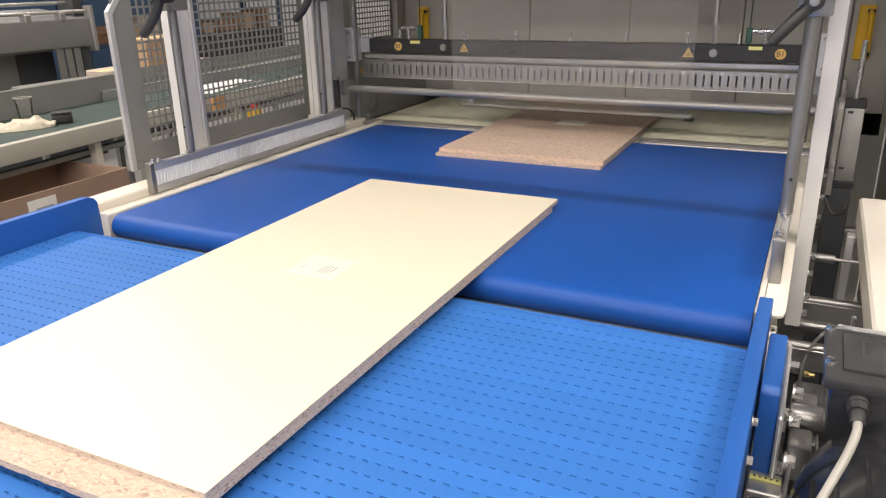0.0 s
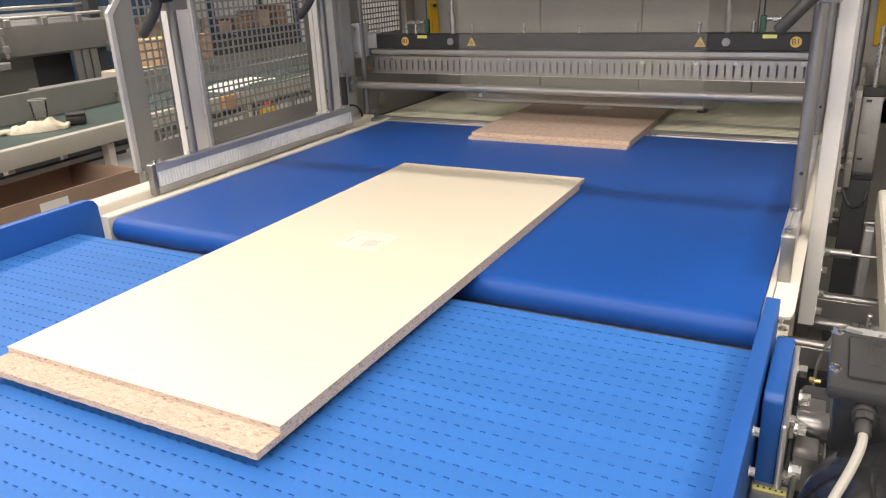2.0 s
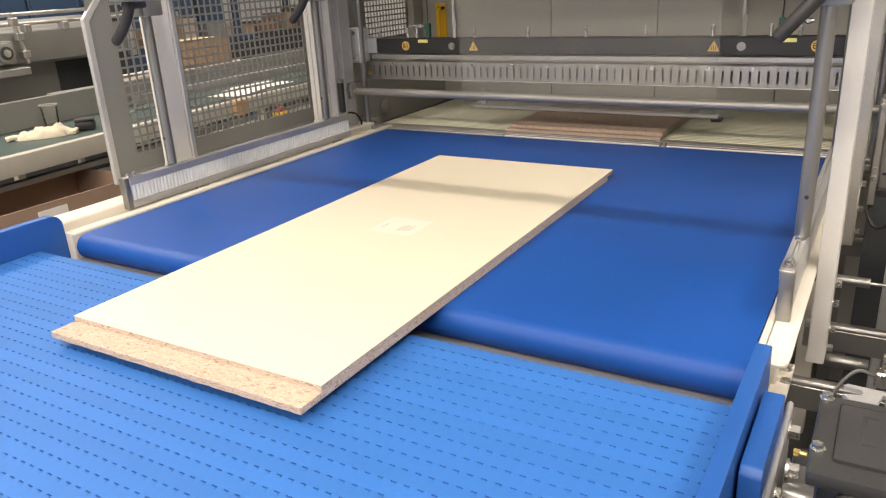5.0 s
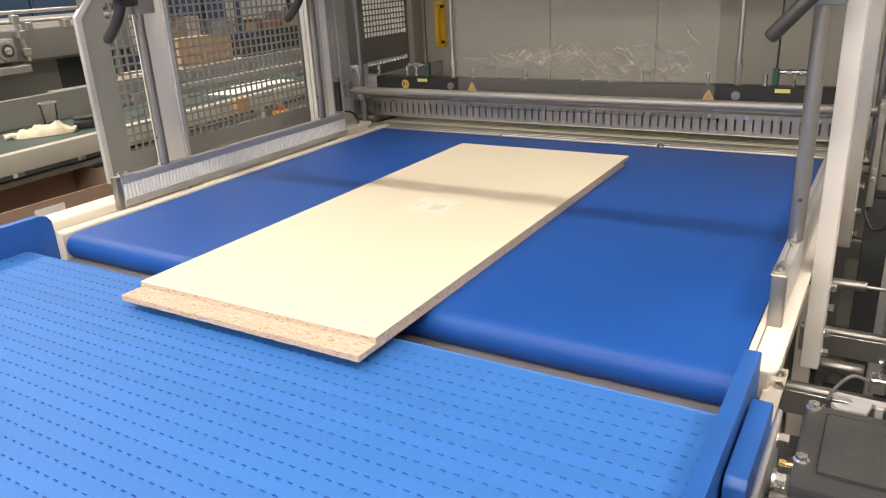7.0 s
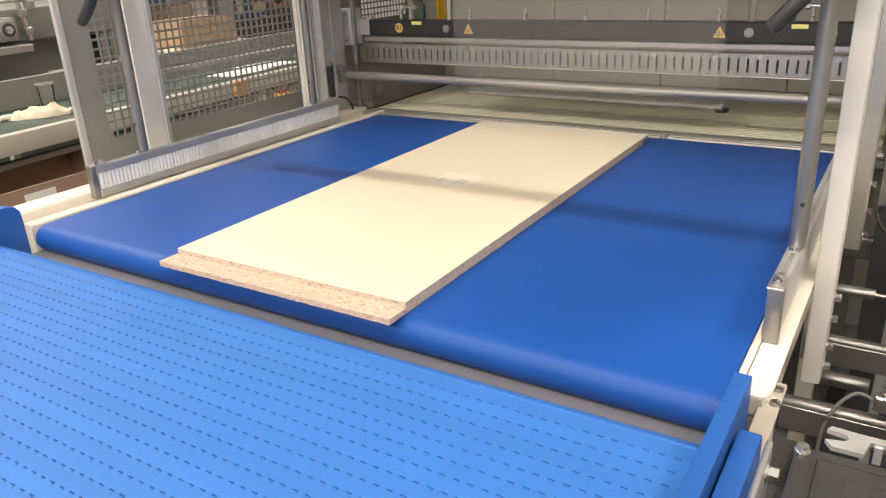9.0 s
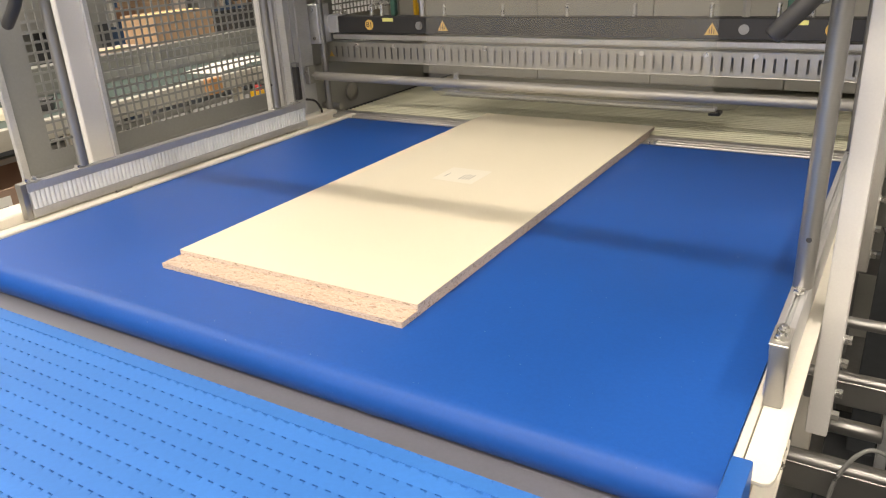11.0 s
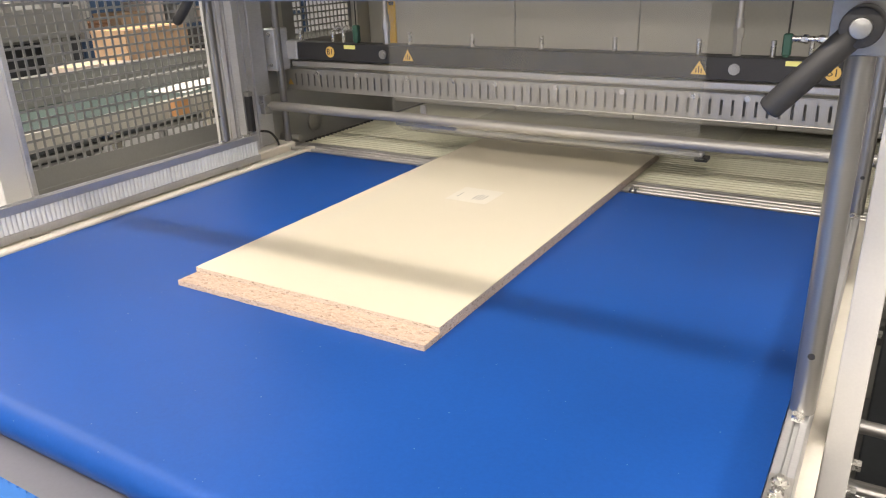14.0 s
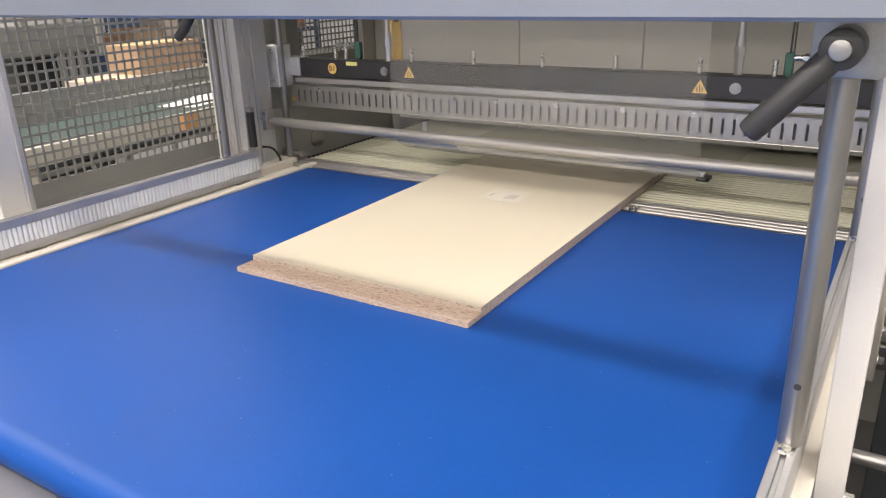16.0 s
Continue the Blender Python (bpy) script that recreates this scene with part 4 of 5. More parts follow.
    for bx in (-0.940, -0.798, -0.490, -0.265, -0.040, 0.175, 0.397, 0.575):
        part("spring_pin", R((bx, y + 0.028, 1.262), (bx, y + 0.028, 1.300), 0.0065, 12), CHROME, t)
    for bx, s in ((-0.735, 1), (0.640, -1)):
        v = R((bx - s * 0.055, y + 0.030, 1.306), (bx + s * 0.030, y + 0.030, 1.306), 0.0070, 12)
        rod(v, (bx - s * 0.045, y + 0.030, 1.306), (bx - s * 0.033, y + 0.030, 1.306), 0.0105, 6)
        rod(v, (bx - s * 0.010, y + 0.030, 1.306), (bx + s * 0.004, y + 0.030, 1.306), 0.0105, 6)
        rod(v, (bx - s * 0.02, y + 0.030, 1.262), (bx - s * 0.02, y + 0.030, 1.306), 0.006, 10)
        part("hose_fitting", v, CHROME, t)
        part("fitting_elbow", box(B(bx + s * 0.035 - 0.010, bx + s * 0.035 + 0.010, y + 0.020, y + 0.040, 1.265, 1.318, 0.003), bx + s * 0.035 - 0.006, bx + s * 0.035 + 0.006, y + 0.022, y + 0.036, 1.262, 1.27), TEAL, t, "dark green elbow fitting")
        part("hose", R((bx + s * 0.035, y + 0.03, 1.316), (bx + s * 0.030, y + 0.04, 2.02), 0.0022, 8), BLACK, t)
    return t


sealing_bar()

# ---- fixed tension rod and film guide ----


def tension_rod():
    t = thing("tension_rod", "polished steel rod across the film opening", "rod")
    y, z = 1.520, 1.064
    part("shaft", R((-0.970, y, z), (0.905, y, z), 0.0150, 28, bevel=0.002), ROLL, t)
    part("holder", B(-1.006, -0.985, y - 0.018, y + 0.02, z - 0.03, z + 0.035, 0.002), STEEL, t)
    part("holder", B(0.906, 0.925, y - 0.018, y + 0.02, z - 0.03, z + 0.035, 0.002), STEEL, t)
    for ex, s in ((-0.985, -1), (0.906, 1)):
        part("pin", R((-0.99 if s < 0 else 0.90, y, z), (-0.968 if s < 0 else 0.915, y, z), 0.005, 10), CHROME, t)
    part("bolt", hexbolt(bmesh.new(), (-0.996, y - 0.018, z + 0.012), (0, -1, 0), 0.007, 0.008), CHROME, t)
    part("arm", B(0.925, 0.932, y - 0.02, y + 0.02, 0.95, 1.14, 0.002), STEEL, t)
    return t


tension_rod()


def film_guide():
    t = thing("film_guide_bar", "flat aluminium film guide bar with a black end cap", "guide bar")
    part("flat_bar", B(-0.52, 0.425, 1.695, 1.725, 0.985, 0.996, 0.002), ALU, t)
    part("end_cap", B(0.405, 0.440, 1.690, 1.730, 0.974, 0.985, 0.002), BLACK, t)
    part("hanger", B(-0.50, -0.48, 1.726, 1.732, 0.985, 1.06), STEEL, t)
    return t


film_guide()


def film_web():
    t = thing("packaging_film", "clear packaging film hanging across the sealing station", "film")
    bm = bmesh.new()
    nx, nz = 40, 30
    rows = []
    for j in range(nz + 1):
        z = 1.052 + (2.03 - 1.052) * j / nz
        rows.append([bm.verts.new((-0.505 + 0.945 * i / nx, 1.575 + 0.006 * noise.noise((i * 0.35, j * 0.12, 2.0)), z)) for i in range(nx + 1)])
    for a, b in zip(rows, rows[1:]):
        for i in range(nx):
            bm.faces.new((a[i], a[i + 1], b[i + 1], b[i]))
    part("hanging_web", bm, FILM, t)
    bm = bmesh.new()
    prof = [(1.575, 1.052), (1.590, 1.020), (1.640, 0.992), (1.720, 0.9835), (1.800, 0.968), (1.900, 0.950), (2.00, 0.943), (2.15, 0.941), (2.34, 0.941)]
    rows = []
    for k, (y, z) in enumerate(prof):
        rows.append([bm.verts.new((-0.505 + 0.945 * i / nx, y, z + 0.003 * abs(noise.noise((i * 0.5, k * 0.6, 7.0))))) for i in range(nx + 1)])
    for a, b in zip(rows, rows[1:]):
        for i in range(nx):
            bm.faces.new((a[i], a[i + 1], b[i + 1], b[i]))
    part("draped_web", bm, FILM, t)
    part("film_core", R((-0.55, 1.60, 2.04), (0.50, 1.60, 2.04), 0.03, 20), PAPER, t)
    return t


film_web()
crease = thing("film_crease", "crumpled film fold with its glints drawn as pale ribbons", "film", LEAN)


def ribbon(bm, pts, wide):
    """A narrow folded strip along points, thinning out at both ends."""
    prev = None
    n = len(pts) - 1
    for k, (x, y, z) in enumerate(pts):
        w = wide * math.sin(math.pi * min(1.0, (k + 0.15) / (n + 0.3))) + 0.0002
        cur = (bm.verts.new((x, y, z - w)), bm.verts.new((x, y - 0.6 * w, z)), bm.verts.new((x, y, z + w)))
        if prev:
            bm.faces.new((prev[0], cur[0], cur[1], prev[1]))
            bm.faces.new((prev[1], cur[1], cur[2], prev[2]))
        prev = cur


def film_crease():
    """Thin pale ribbons stand in for glints on the folds, over faint milky patches."""
    rng = random.Random(5)
    for name, mat, count, lo, hi in (("fold", WISP, 46, 0.0012, 0.0050), ("patch", CRINKLE, 30, 0.008, 0.024)):
        bm = bmesh.new()
        for s in range(count):
            x = -0.40 + 0.74 * (s + rng.uniform(0, 1)) / count
            z = rng.gauss(0, 0.030) - 0.012 * math.sin(9 * x)
            length, slope, wave = rng.uniform(0.03, 0.10), rng.uniform(-0.7, 0.7), rng.uniform(0.004, 0.016)
            pts = []
            for k in range(15):
                u = k / 14
                pts.append((x + length * u, 1.566 + 0.003 * math.sin(7 * u + s), z + slope * length * (u - 0.5) + wave * math.sin(5.5 * u + s) + 0.006 * noise.noise((x * 30, u * 6, s))))
            ribbon(bm, pts, rng.uniform(lo, hi))
        if mat is WISP:
            ribbon(bm, [(-0.475 + 0.012 * k, 1.566, 0.004 * noise.noise((k * 0.7, 1, 3)) - 0.004) for k in range(14)], 0.0022)
            ribbon(bm, [(-0.34 + 0.012 * k, 1.566, 0.018 * math.sin(0.75 * k) + 0.012) for k in range(15)], 0.0030)
        tagged(part(name, bm, mat, crease), kind="stuff").visible_shadow = False


film_crease()

# ---- boards on the belt ----
TH = 0.011
PLEN, PX0, PX1 = 1.36, -0.345, 0.25


def rough_board(bm, x0, x1, y0, y1, z0, z1):
    """A board whose sawn edges are slightly uneven."""
    sub = bmesh.new()
    n = 60
    outline = [(x0 + (x1 - x0) * k / n, y0) for k in range(n)] + [(x1, y0 + (y1 - y0) * k / n) for k in range(n)]
    outline += [(x1 - (x1 - x0) * k / n, y1) for k in range(n)] + [(x0, y1 - (y1 - y0) * k / n) for k in range(n)]
    rng = random.Random(3)
    vs = [sub.verts.new((u + rng.uniform(-0.0007, 0.0007), v + rng.uniform(-0.0007, 0.0007), z0)) for u, v in outline]
    f = sub.faces.new(vs)
    got = bmesh.ops.extrude_face_region(sub, geom=[f])
    for v in got["geom"]:
        if isinstance(v, bmesh.types.BMVert):
            v.co.z = z1
    merge(bm, sub)
    return bm


def board(name, label, lift, back, white, sticker):
    t = thing(name, label, "board", I4)
    y0, y1 = -back, PLEN - back
    core = part("core", rough_board(bmesh.new(), PX0, PX1, y0, y1, lift, lift + TH - (0.0008 if white else 0)), CHIP_EDGE if white else CHIP, t, smooth=False)
    if white:
        part("facing", B(PX0 - 0.0004, PX1 + 0.0004, y0 - 0.0004, y1 + 0.0004, lift + TH - 0.0008, lift + TH), MELA, t, "smooth cream melamine facing", smooth=False)
    else:
        part("edge_skin", B(PX1 + 0.0008, PX1 + 0.0012, y0, y1, lift + 0.0006, lift + TH - 0.0006), CHIP_EDGE, t, smooth=False)
    if sticker:
        s = part("sticker", B(-0.112, 0.006, 0.625, 0.738, lift + TH, lift + TH + 0.0004), LABEL, t, "white paper sticker with short print lines", smooth=False)
        top = lift + TH + 0.0004
        part("print_bar", B(-0.093, -0.091, 0.655, 0.690, top, top + 0.0002), INK, s, smooth=False)
        for k in range(4):
            part("print_bar", B(-0.046 + 0.0085 * k, -0.0435 + 0.0085 * k, 0.648 + 0.002 * k, 0.690 + 0.003 * (k % 2), top, top + 0.0002), INK, s, smooth=False)
    return t


lower_1 = board("chipboard_panel", "raw chipboard panel lying under a cream panel on the belt", BELT_Z + 0.0005, 0.050, False, False)
upper_1 = board("melamine_panel", "cream melamine faced chipboard panel stacked on a raw panel", BELT_Z + 0.0005 + TH, 0.0, True, True)
lower_2 = board("chipboard_panel", "raw chipboard panel at the bottom of a leaving stack", BELT_Z + 0.0005, 0.0, False, False)
upper_2 = board("chipboard_panel", "raw chipboard panel on top of a leaving stack", BELT_Z + 0.0005 + TH, -0.030, False, False)
part("sticker", B(-0.099, 0.021, 0.598, 0.708, BELT_Z + 0.0005 + 2 * TH, BELT_Z + 0.0009 + 2 * TH), LABEL, upper_2, "white paper sticker", smooth=False)

# ---- work benches and stores beyond the guard door ----


def bench():
    t = thing("belt_bench", "long bench with a dark green belt and cream edge rails", "workbench", Matrix.Translation((-2.66, 1.2, 0)) @ pose(0, 0, 0, 0, 0, 4.5) @ Matrix.Translation((2.66, -1.2, 0)))
    part("green_top", B(-3.62, -2.72, -1.0, 5.6, 0.745, 0.764, 0.003), GREEN, t, "dark green belt top")
    part("edge_rail", B(-2.72, -2.66, -1.0, 5.6, 0.715, 0.812, 0.008, seg=2), RAILGREY, t, "cream rounded edge rail")
    part("back_rail", B(-3.66, -3.62, -1.0, 5.6, 0.70, 0.935, 0.004), OLIVE, t, "olive grey back rail")
    part("under_rail", B(-2.80, -2.75, -1.0, 5.6, 0.635, 0.665, 0.003), GREY, t)
    for ly in (-0.9, 0.4, 1.62, 2.9, 4.2, 5.5):
        for lx in (-2.73, -3.60):
            part("leg", B(lx - 0.025, lx + 0.025, ly - 0.025, ly + 0.025, -0.004, 0.705, 0.003), CREAM, t)
        part("cross_brace", B(-3.6, -2.73, ly - 0.02, ly + 0.02, 0.28, 0.32, 0.003), GREY, t)
    return t


bench()


def glove():
    """A limp glove: a closed, creased lump of cloth with an uneven outline."""
    t = thing("cotton_glove", "crumpled cream cotton work glove lying on the green bench", "glove", pose(-3.235, 1.535, 0.765, 0, 0, 57))
    bm = bmesh.new()
    rings, seg = 12, 64
    rows = []
    for i in range(1, rings + 1):
        f = i / rings
        row = []
        for k in range(seg):
            a = 2 * math.pi * k / seg
            edge = 1.0 + 0.20 * noise.noise((2.2 * math.cos(a), 2.2 * math.sin(a), 3.0)) + 0.12 * noise.noise((6 * math.cos(a), 6 * math.sin(a), 9.0))
            x, y = 0.162 * f * edge * math.cos(a), 0.078 * f * edge * math.sin(a)
            fold = 0.55 + 0.45 * noise.noise((x * 13, y * 18, 1.5)) + 0.40 * abs(noise.noise((x * 34, y * 38, 5.0)))
            row.append(bm.verts.new((x, y, 0.003 + 0.078 * fold * (1 - f ** 3) ** 0.6)))
        rows.append(row)
    top = bm.verts.new((0, 0, 0.058))
    for k in range(seg):
        bm.faces.new((top, rows[0][k], rows[0][(k + 1) % seg]))
    for p, q in zip(rows, rows[1:]):
        for k in range(seg):
            bm.faces.new((p[k], q[k], q[(k + 1) % seg], p[(k + 1) % seg]))
    base = [bm.verts.new((v.co.x * 0.985, v.co.y * 0.985, 0.0)) for v in rows[-1]]
    for k in range(seg):
        bm.faces.new((rows[-1][k], base[k], base[(k + 1) % seg], rows[-1][(k + 1) % seg]))
    bm.faces.new(base[::-1])
    part("palm", bm, CLOTH, t)
    cuff = tube_path(bmesh.new(), [(0.148, -0.045, 0.012), (0.164, -0.015, 0.024), (0.162, 0.020, 0.020), (0.146, 0.045, 0.012)], 0.010, 10)
    part("cuff", cuff, CLOTH, t)
    for fx, fy in ((-0.20, -0.020), (-0.205, 0.012)):
        part("finger", tube_path(bmesh.new(), [(-0.13, fy * 0.7, 0.016), (-0.17, fy, 0.018), (fx, fy * 1.5, 0.012)], 0.012, 10), CLOTH, t)
    return t


glove()
t = thing("plastic_cup", "smoky grey plastic cup standing on the green bench", "cup", pose(-3.53, 1.77, 0.765))
cup = bmesh.new()
bmesh.ops.create_cone(cup, cap_ends=False, segments=28, radius1=0.040, radius2=0.050, depth=0.135, matrix=Matrix.Translation((0, 0, 0.0675)))
part("wall", cup, ACRYL, t)
part("base", R((0, 0, 0.0), (0, 0, 0.004), 0.039, 28), ACRYL, t)
part("rim", tube_path(bmesh.new(), [(0.051 * math.cos(a * math.pi / 8), 0.051 * math.sin(a * math.pi / 8), 0.135) for a in range(17)], 0.003, 8), CABLE, t)
# Dark cuff at the glove's end, kept as a plain lidded block
t = thing("dark_cuff", "dark cloth cuff by the glove, built as a small black block", "case", pose(-3.20, 1.77, 0.765, 0, 0, 50))
part("body", B(-0.055, 0.055, -0.05, 0.05, 0, 0.052, 0.014, 2), BLACK, t)
part("lid", B(-0.055, 0.055, -0.050, 0.050, 0.053, 0.068, 0.007, 2), RUBBER, t)


def carton(name, label, w, d, h, m, mat, open_top=True, group=""):
    """A corrugated carton with walls, floor and flaps folded down or closed."""
    t = thing(name, label, "box", m, group)
    e = 0.008
    part("front_wall", B(-w / 2, w / 2, -d / 2, -d / 2 + e, 0, h, 0.001), mat, t)
    part("back_wall", B(-w / 2, w / 2, d / 2 - e, d / 2, 0, h, 0.001), mat, t)
    part("side_wall", B(-w / 2, -w / 2 + e, -d / 2 + e, d / 2 - e, 0, h, 0.001), mat, t)
    part("side_wall", B(w / 2 - e, w / 2, -d / 2 + e, d / 2 - e, 0, h, 0.001), mat, t)
    part("bottom", B(-w / 2 + e, w / 2 - e, -d / 2 + e, d / 2 - e, 0.001, e, 0.0), mat, t)
    if not open_top:
        part("flap", B(-w / 2, -0.002, -d / 2, d / 2, h, h + 0.006, 0.001), mat, t)
        part("flap", B(0.002, w / 2, -d / 2, d / 2, h, h + 0.006, 0.001), mat, t)
        part("tape", B(-0.03, 0.03, -d / 2 - 0.001, d / 2 + 0.001, h + 0.006, h + 0.007), PALEYEL, t)
    return t


big = carton("carton", "large open brown cardboard box beside the green bench", 0.57, 0.98, 0.62, pose(-2.665, 0.99, 0.0, 0, 0, 0), CARD_MID)
part("address_label", B(0.2851, 0.2865, -0.10, 0.05, 0.42, 0.59), PAPER, big, "white label with print bars")
for k in range(5):
    part("print_bar", B(0.2866, 0.2870, -0.06 + 0.0, 0.03, 0.45 + 0.022 * k, 0.460 + 0.022 * k), INK, big)

t = thing("steel_tray", "grey raised shelf across the green bench", "shelf", I4)
part("tray_top", B(-4.70, -3.70, 2.5, 5.6, 0.80, 0.83, 0.004), OLIVE, t)
part("tray_front", B(-3.72, -3.69, 2.5, 5.6, 0.74, 0.835, 0.004), GREY, t)
for ly in (2.6, 3.9, 5.5):
    for lx in (-3.75, -4.6):
        part("leg", B(lx - 0.02, lx + 0.02, ly - 0.02, ly + 0.02, -0.004, 0.80), GREY, t)

carton("carton", "closed brown cardboard box on a grey shelf", 0.36, 0.62, 0.205, pose(-4.28, 3.60, 0.907, 0, 0, 4), CARD, False, "cartons on the shelf")
carton("carton", "flat pale pink printed box under a carton", 0.50, 1.05, 0.07, pose(-4.22, 3.52, 0.831, 0, 0, 4), PINK, False, "cartons on the shelf")
carton("plastic_crate", "open black plastic crate on a grey shelf", 0.36, 0.50, 0.26, pose(-4.35, 4.95, 0.831, 0, 0, -6), BLACK, True, "crates on the shelf")
carton("plastic_crate", "open black plastic crate on a grey shelf", 0.36, 0.44, 0.22, pose(-4.35, 4.38, 0.831, 0, 0, 3), BLACK, True, "crates on the shelf")
pc = carton("carton", "small pale printed box with red marks", 0.22, 0.24, 0.105, pose(-3.95, 2.80, 0.831, 0, 0, 6), PINK, False, "cartons on the shelf")
for k in range(5):
    part("red_mark", B(0.1102, 0.1112, -0.10 + 0.045 * k, -0.080 + 0.045 * k, 0.045, 0.070, 0.0), RED, pc)
for k, (px, py, a) in enumerate(((-3.36, 3.17, 14), (-3.42, 3.52, -3))):
    t = thing("paper_sheet", "white paper sheet lying on the green bench", "paper", pose(px, py, 0.7645 + 0.002 * k, 0, 0, a), "paper sheets")
    part("sheet", B(-0.15, 0.15, -0.21, 0.21, 0, 0.002), PAPER, t)
t = thing("orange_box", "small orange box hanging on the bench rail", "box", pose(-2.775, 2.60, 0.722))
part("body", B(0, 0.05, -0.055, 0.055, 0, 0.095, 0.004), ORANGE, t)
t = thing("parts_bin", "open dark plastic bin under the bench", "bin", pose(-2.95, 3.9, 0.325))
part("bin_body", B(-0.2, 0.2, -0.3, 0.3, 0, 0.2, 0.01), NAVY, t)
t = thing("stop_button", "red stop button in a yellow housing below the bench edge", "switch", pose(-2.79, 2.97, 0.615))
part("housing", B(0, 0.07, -0.05, 0.05, 0, 0.060, 0.006), YELLOW, t)
part("button", R((0.035, 0, 0.060), (0.035, 0, 0.095), 0.028, 20, bevel=0.006), RED, t)


def press():
    """The dark machine far beyond the bench."""
    t = thing("press_machine", "dark grey machine with a sloping hood and pipe rail", "machine", I4)
    hood = [(-5.40, 1.00), (-5.28, 1.03), (-5.24, 1.27), (-5.95, 1.36), (-5.95, 1.05)]
    part("hood", prism(bmesh.new(), hood, "y", 0.2, 3.80, 0.01), GREY, t, "grey sloping sheet metal hood")
    # solid near-black block stands in for the shaded void under the hood
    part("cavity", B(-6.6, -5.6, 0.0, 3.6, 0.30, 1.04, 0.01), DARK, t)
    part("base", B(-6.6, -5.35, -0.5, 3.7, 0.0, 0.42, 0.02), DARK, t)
    part("door", B(-5.6, -5.585, 2.1, 3.2, 0.42, 1.1, 0.004), OLIVE, t)
    part("pipe_rail", R((-5.27, 0.2, 1.335), (-5.27, 3.75, 1.335), 0.016, 12), STEEL, t)
    part("pipe_rail", R((-5.45, 0.2, 1.41), (-5.45, 3.75, 1.41), 0.016, 12), STEEL, t)
    for k in range(10):
        yy = 0.4 + 0.34 * k
        part("rail_clamp", B(-5.31, -5.23, yy, yy + 0.06, 1.26, 1.33, 0.006), CAST, t)
    part("end_arm", B(-5.30, -5.21, 3.76, 3.80, 0.98, 1.38, 0.004), STEEL, t)
    part("gearbox", box(B(-5.30, -5.14, 2.42, 2.60, 1.04, 1.22, 0.02, 2), -5.26, -5.18, 2.20, 2.44, 1.08, 1.20, 0.03, 2), CAST, t, "cast aluminium gearbox with a round cover")
    part("gearbox_cover", R((-5.14, 2.51, 1.13), (-5.11, 2.51, 1.13), 0.078, 28, bevel=0.008), CAST, t)
    part("cover_ring", R((-5.11, 2.51, 1.13), (-5.106, 2.51, 1.13), 0.052, 28), DARK, t)
    part("shaft_end", R((-5.106, 2.51, 1.13), (-5.09, 2.51, 1.13), 0.030, 24, bevel=0.004), CHROME, t)
    for sz, sy in ((1.36, 2.68), (1.24, 2.70), (1.10, 2.72)):
        part("strut_block", B(-5.24, -5.18, sy - 0.03, sy + 0.03, sz - 0.03, sz + 0.03, 0.006), CAST, t)
    part("strut", R((-5.21, 2.67, 1.42), (-5.21, 2.73, 1.03), 0.018, 14), STEEL, t)
    part("drip_tray", B(-5.34, -5.08, 1.2, 2.66, 0.95, 1.01, 0.006), GREY, t)
    for k in range(3):
        part("strip_curtain", B(-5.33, -5.31, 3.42 + 0.09 * k, 3.49 + 0.09 * k, 0.70, 1.22, 0.003), OLIVE, t)
    part("upright", B(-5.55, -5.35, 3.70, 3.80, 0.0, 2.2, 0.006), DARK, t)
    return t


press()


def rack(x, y0, y1, mat, name, label):
    t = thing(name, label, "rack", I4)
    for yy in (y0, (y0 + y1) / 2, y1):
        part("upright", B(x - 0.03, x + 0.03, yy - 0.03, yy + 0.03, 0, 2.6, 0.003), mat, t)
        part("upright", B(x - 0.63, x - 0.57, yy - 0.03, yy + 0.03, 0, 2.6, 0.003), mat, t)
    for z in (0.35, 0.95, 1.45, 1.95, 2.5):
        part("shelf", B(x - 0.62, x + 0.02, y0, y1, z, z + 0.035, 0.003), mat, t)
    return t


rack(-5.75, 4.1, 7.2, NAVY, "storage_rack", "navy steel storage rack filled with boxes")
rng = random.Random(11)
for z in (0.385, 0.985, 1.485):
    y = 4.2
    while y < 7.0:
        w, h = rng.uniform(0.14, 0.36), rng.uniform(0.08, 0.24)
        mt, lb = rng.choice(((CARD, "brown cardboard box on the rack"), (GREY, "grey plastic crate on the rack"), (NAVY, "dark blue plastic crate on the rack"), (PINK, "pale printed carton on the rack"), (CARD_DARK, "dark brown cardboard box on the rack"), (BLACK, "black plastic crate on the rack")))
        t = thing("store_box", lb, "box", pose(-6.0, y + w / 2, z, 0, 0, rng.uniform(-5, 5)), "boxes on the rack")
        part("body", B(-0.2, 0.2, -w / 2, w / 2, 0, h, 0.006), mt, t)
        part("lid", B(-0.203, 0.203, -w / 2 - 0.003, w / 2 + 0.003, h, h + 0.02, 0.004), mt, t)
        y += w + rng.uniform(0.04, 0.2)


def cabinet(y0, y1):
    t = thing("steel_cabinet", "tall navy steel cabinet against the far wall", "cabinet", I4, "navy cabinets")
    part("body", B(-8.9, -8.2, y0, y1 - 0.02, 0, 2.3, 0.01), NAVY, t)
    d = part("door", B(-8.2, -8.18, y0 + 0.03, y1 - 0.05, 0.08, 2.22, 0.004), NAVY, t)
    part("handle", B(-8.18, -8.15, y0 + 0.08, y0 + 0.11, 1.0, 1.25, 0.004), STEEL, d)
    return t


for k in range(7):
    cabinet(0.5 + 1.05 * k, 1.55 + 1.05 * k)

# ---- moving things ----


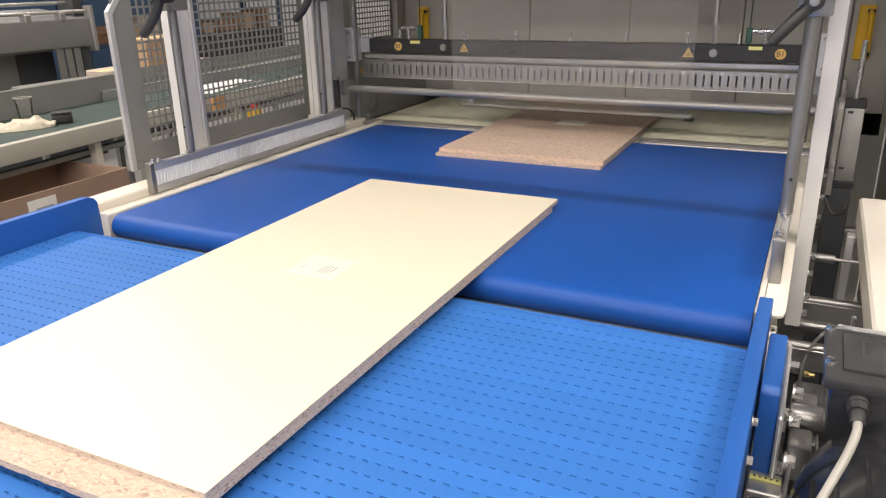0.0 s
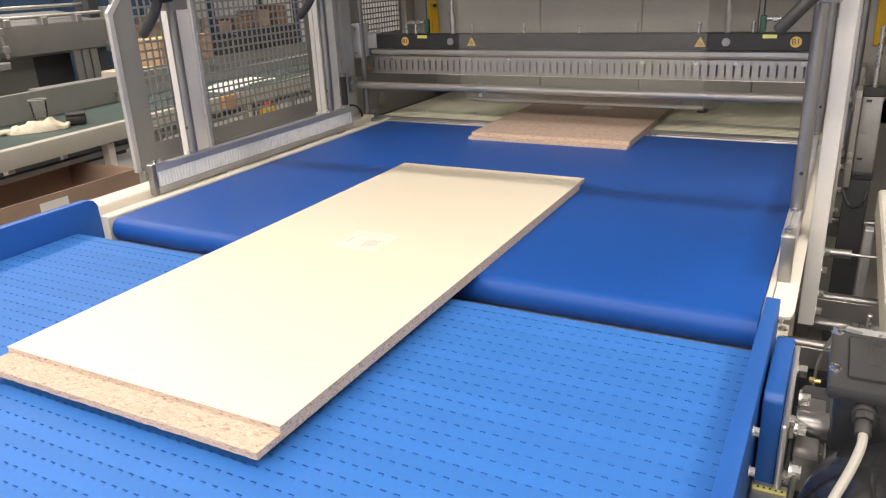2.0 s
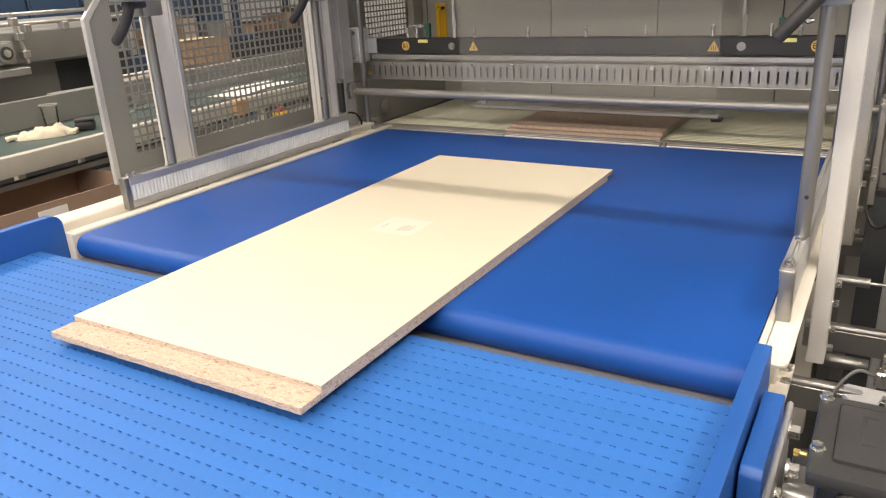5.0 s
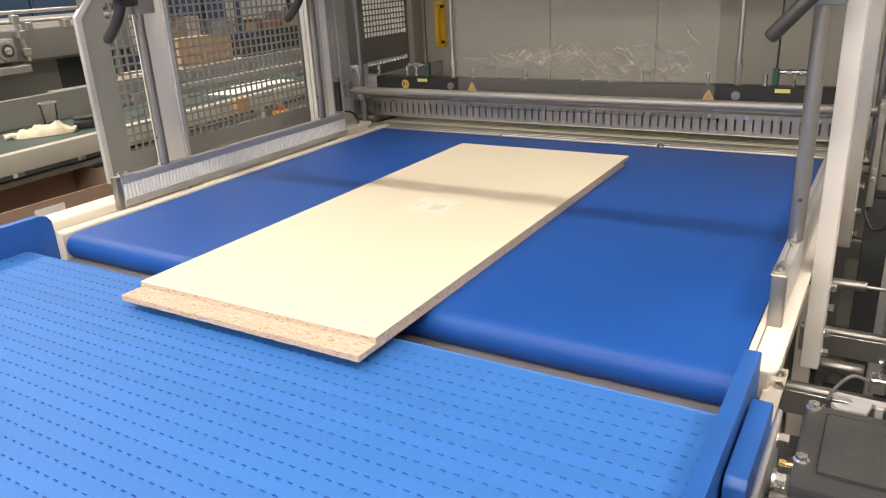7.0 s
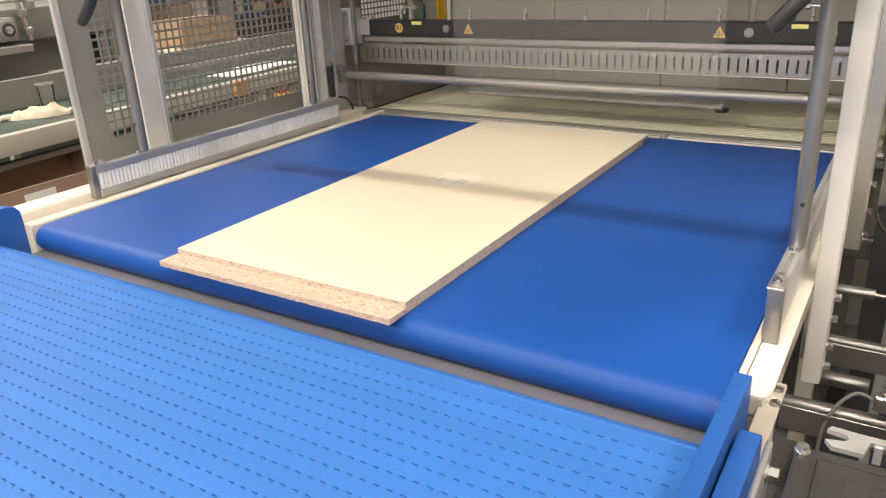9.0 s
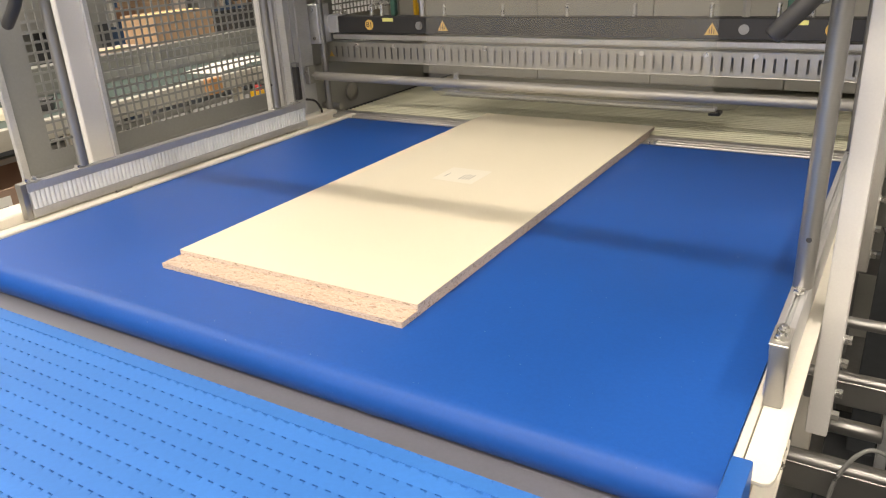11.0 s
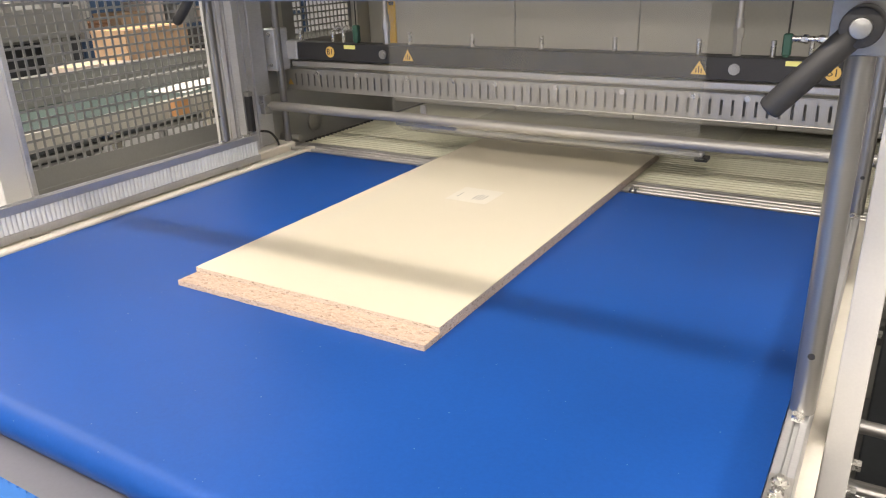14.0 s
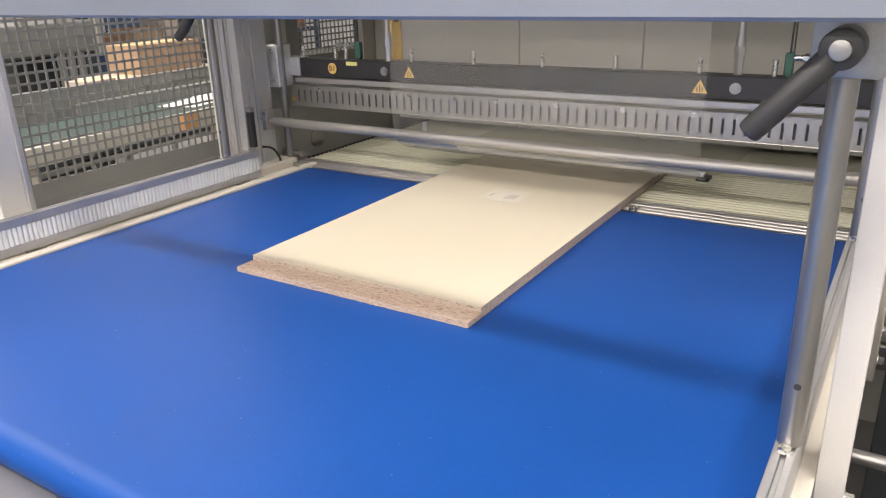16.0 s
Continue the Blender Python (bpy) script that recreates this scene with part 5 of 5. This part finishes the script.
def slat_rows(start):
    """Poses of one belt module, from the flat top run round the nose to the return run."""
    rows = []
    arc = math.pi * NOSE_R
    t_edge = (NOSE_Y - start) / SPEED
    bend = [t_edge + arc / SPEED * k / 8 for k in range(-2, 11)]
    even = [float(u) for u in range(1, 16) if all(abs(u - v) > 0.4 for v in bend)]
    times = sorted({0.0, 16.0, *(u for u in bend + even if 0 < u < 16)})
    for u in sorted({round(u * FPS) / FPS for u in times}):
        s = start + SPEED * u - NOSE_Y
        if s <= 0:
            rows.append((u, pose(0, NOSE_Y + s, IN_Z)))
        elif s < arc:
            a = s / NOSE_R
            rows.append((u, pose(0, NOSE_Y + NOSE_R * math.sin(a), IN_Z - NOSE_R + NOSE_R * math.cos(a), -math.degrees(a), 0, 0)))
        else:
            rows.append((u, pose(0, NOSE_Y - (s - arc), IN_Z - 2 * NOSE_R, -180, 0, 0)))
    return rows


def motions():
    for near, obs in ((-0.710, (lower_1, upper_1)),):
        for ob in obs:
            walk(ob, [(u, LEAN @ pose(0, near + SPEED * u, 0)) for u in (0, 4, 8, 12, 16)])
    for ob in (lower_2, upper_2):
        walk(ob, [(u, LEAN @ pose(0, yy, 0)) for u, yy in ((0, 1.090), (1.2, 1.218), (2.4, 1.347), (3.6, 1.475), (4.2, 1.540), (5.2, 1.68), (6.0, 2.02), (7.0, 2.70), (8.0, 3.30), (9.0, 3.52), (16, 3.53))])
    drop = ((0, 0), (4.2, 0), (5.5, 0), (6.2, -0.184), (6.8, -0.184), (6.9, -0.178), (7.0, -0.157), (7.1, -0.124), (7.2, -0.078), (7.3, -0.030), (7.4, -0.008), (7.5, 0), (9, 0), (16, 0))
    walk(seal, [(u, LEAN @ pose(0, 0, dz)) for u, dz in drop])
    fold = ((0, 1.75), (5.6, 1.75), (6.2, 1.66), (6.6, 1.45), (6.9, 1.235), (7.1, 1.170), (7.3, 1.150), (7.4, 1.155), (7.5, 1.19), (7.7, 1.75), (16, 1.75))
    walk(crease, [(u, LEAN @ pose(0, 0, z)) for u, z in fold])
    for s, start in SLATS:
        walk(s, slat_rows(start))


motions()
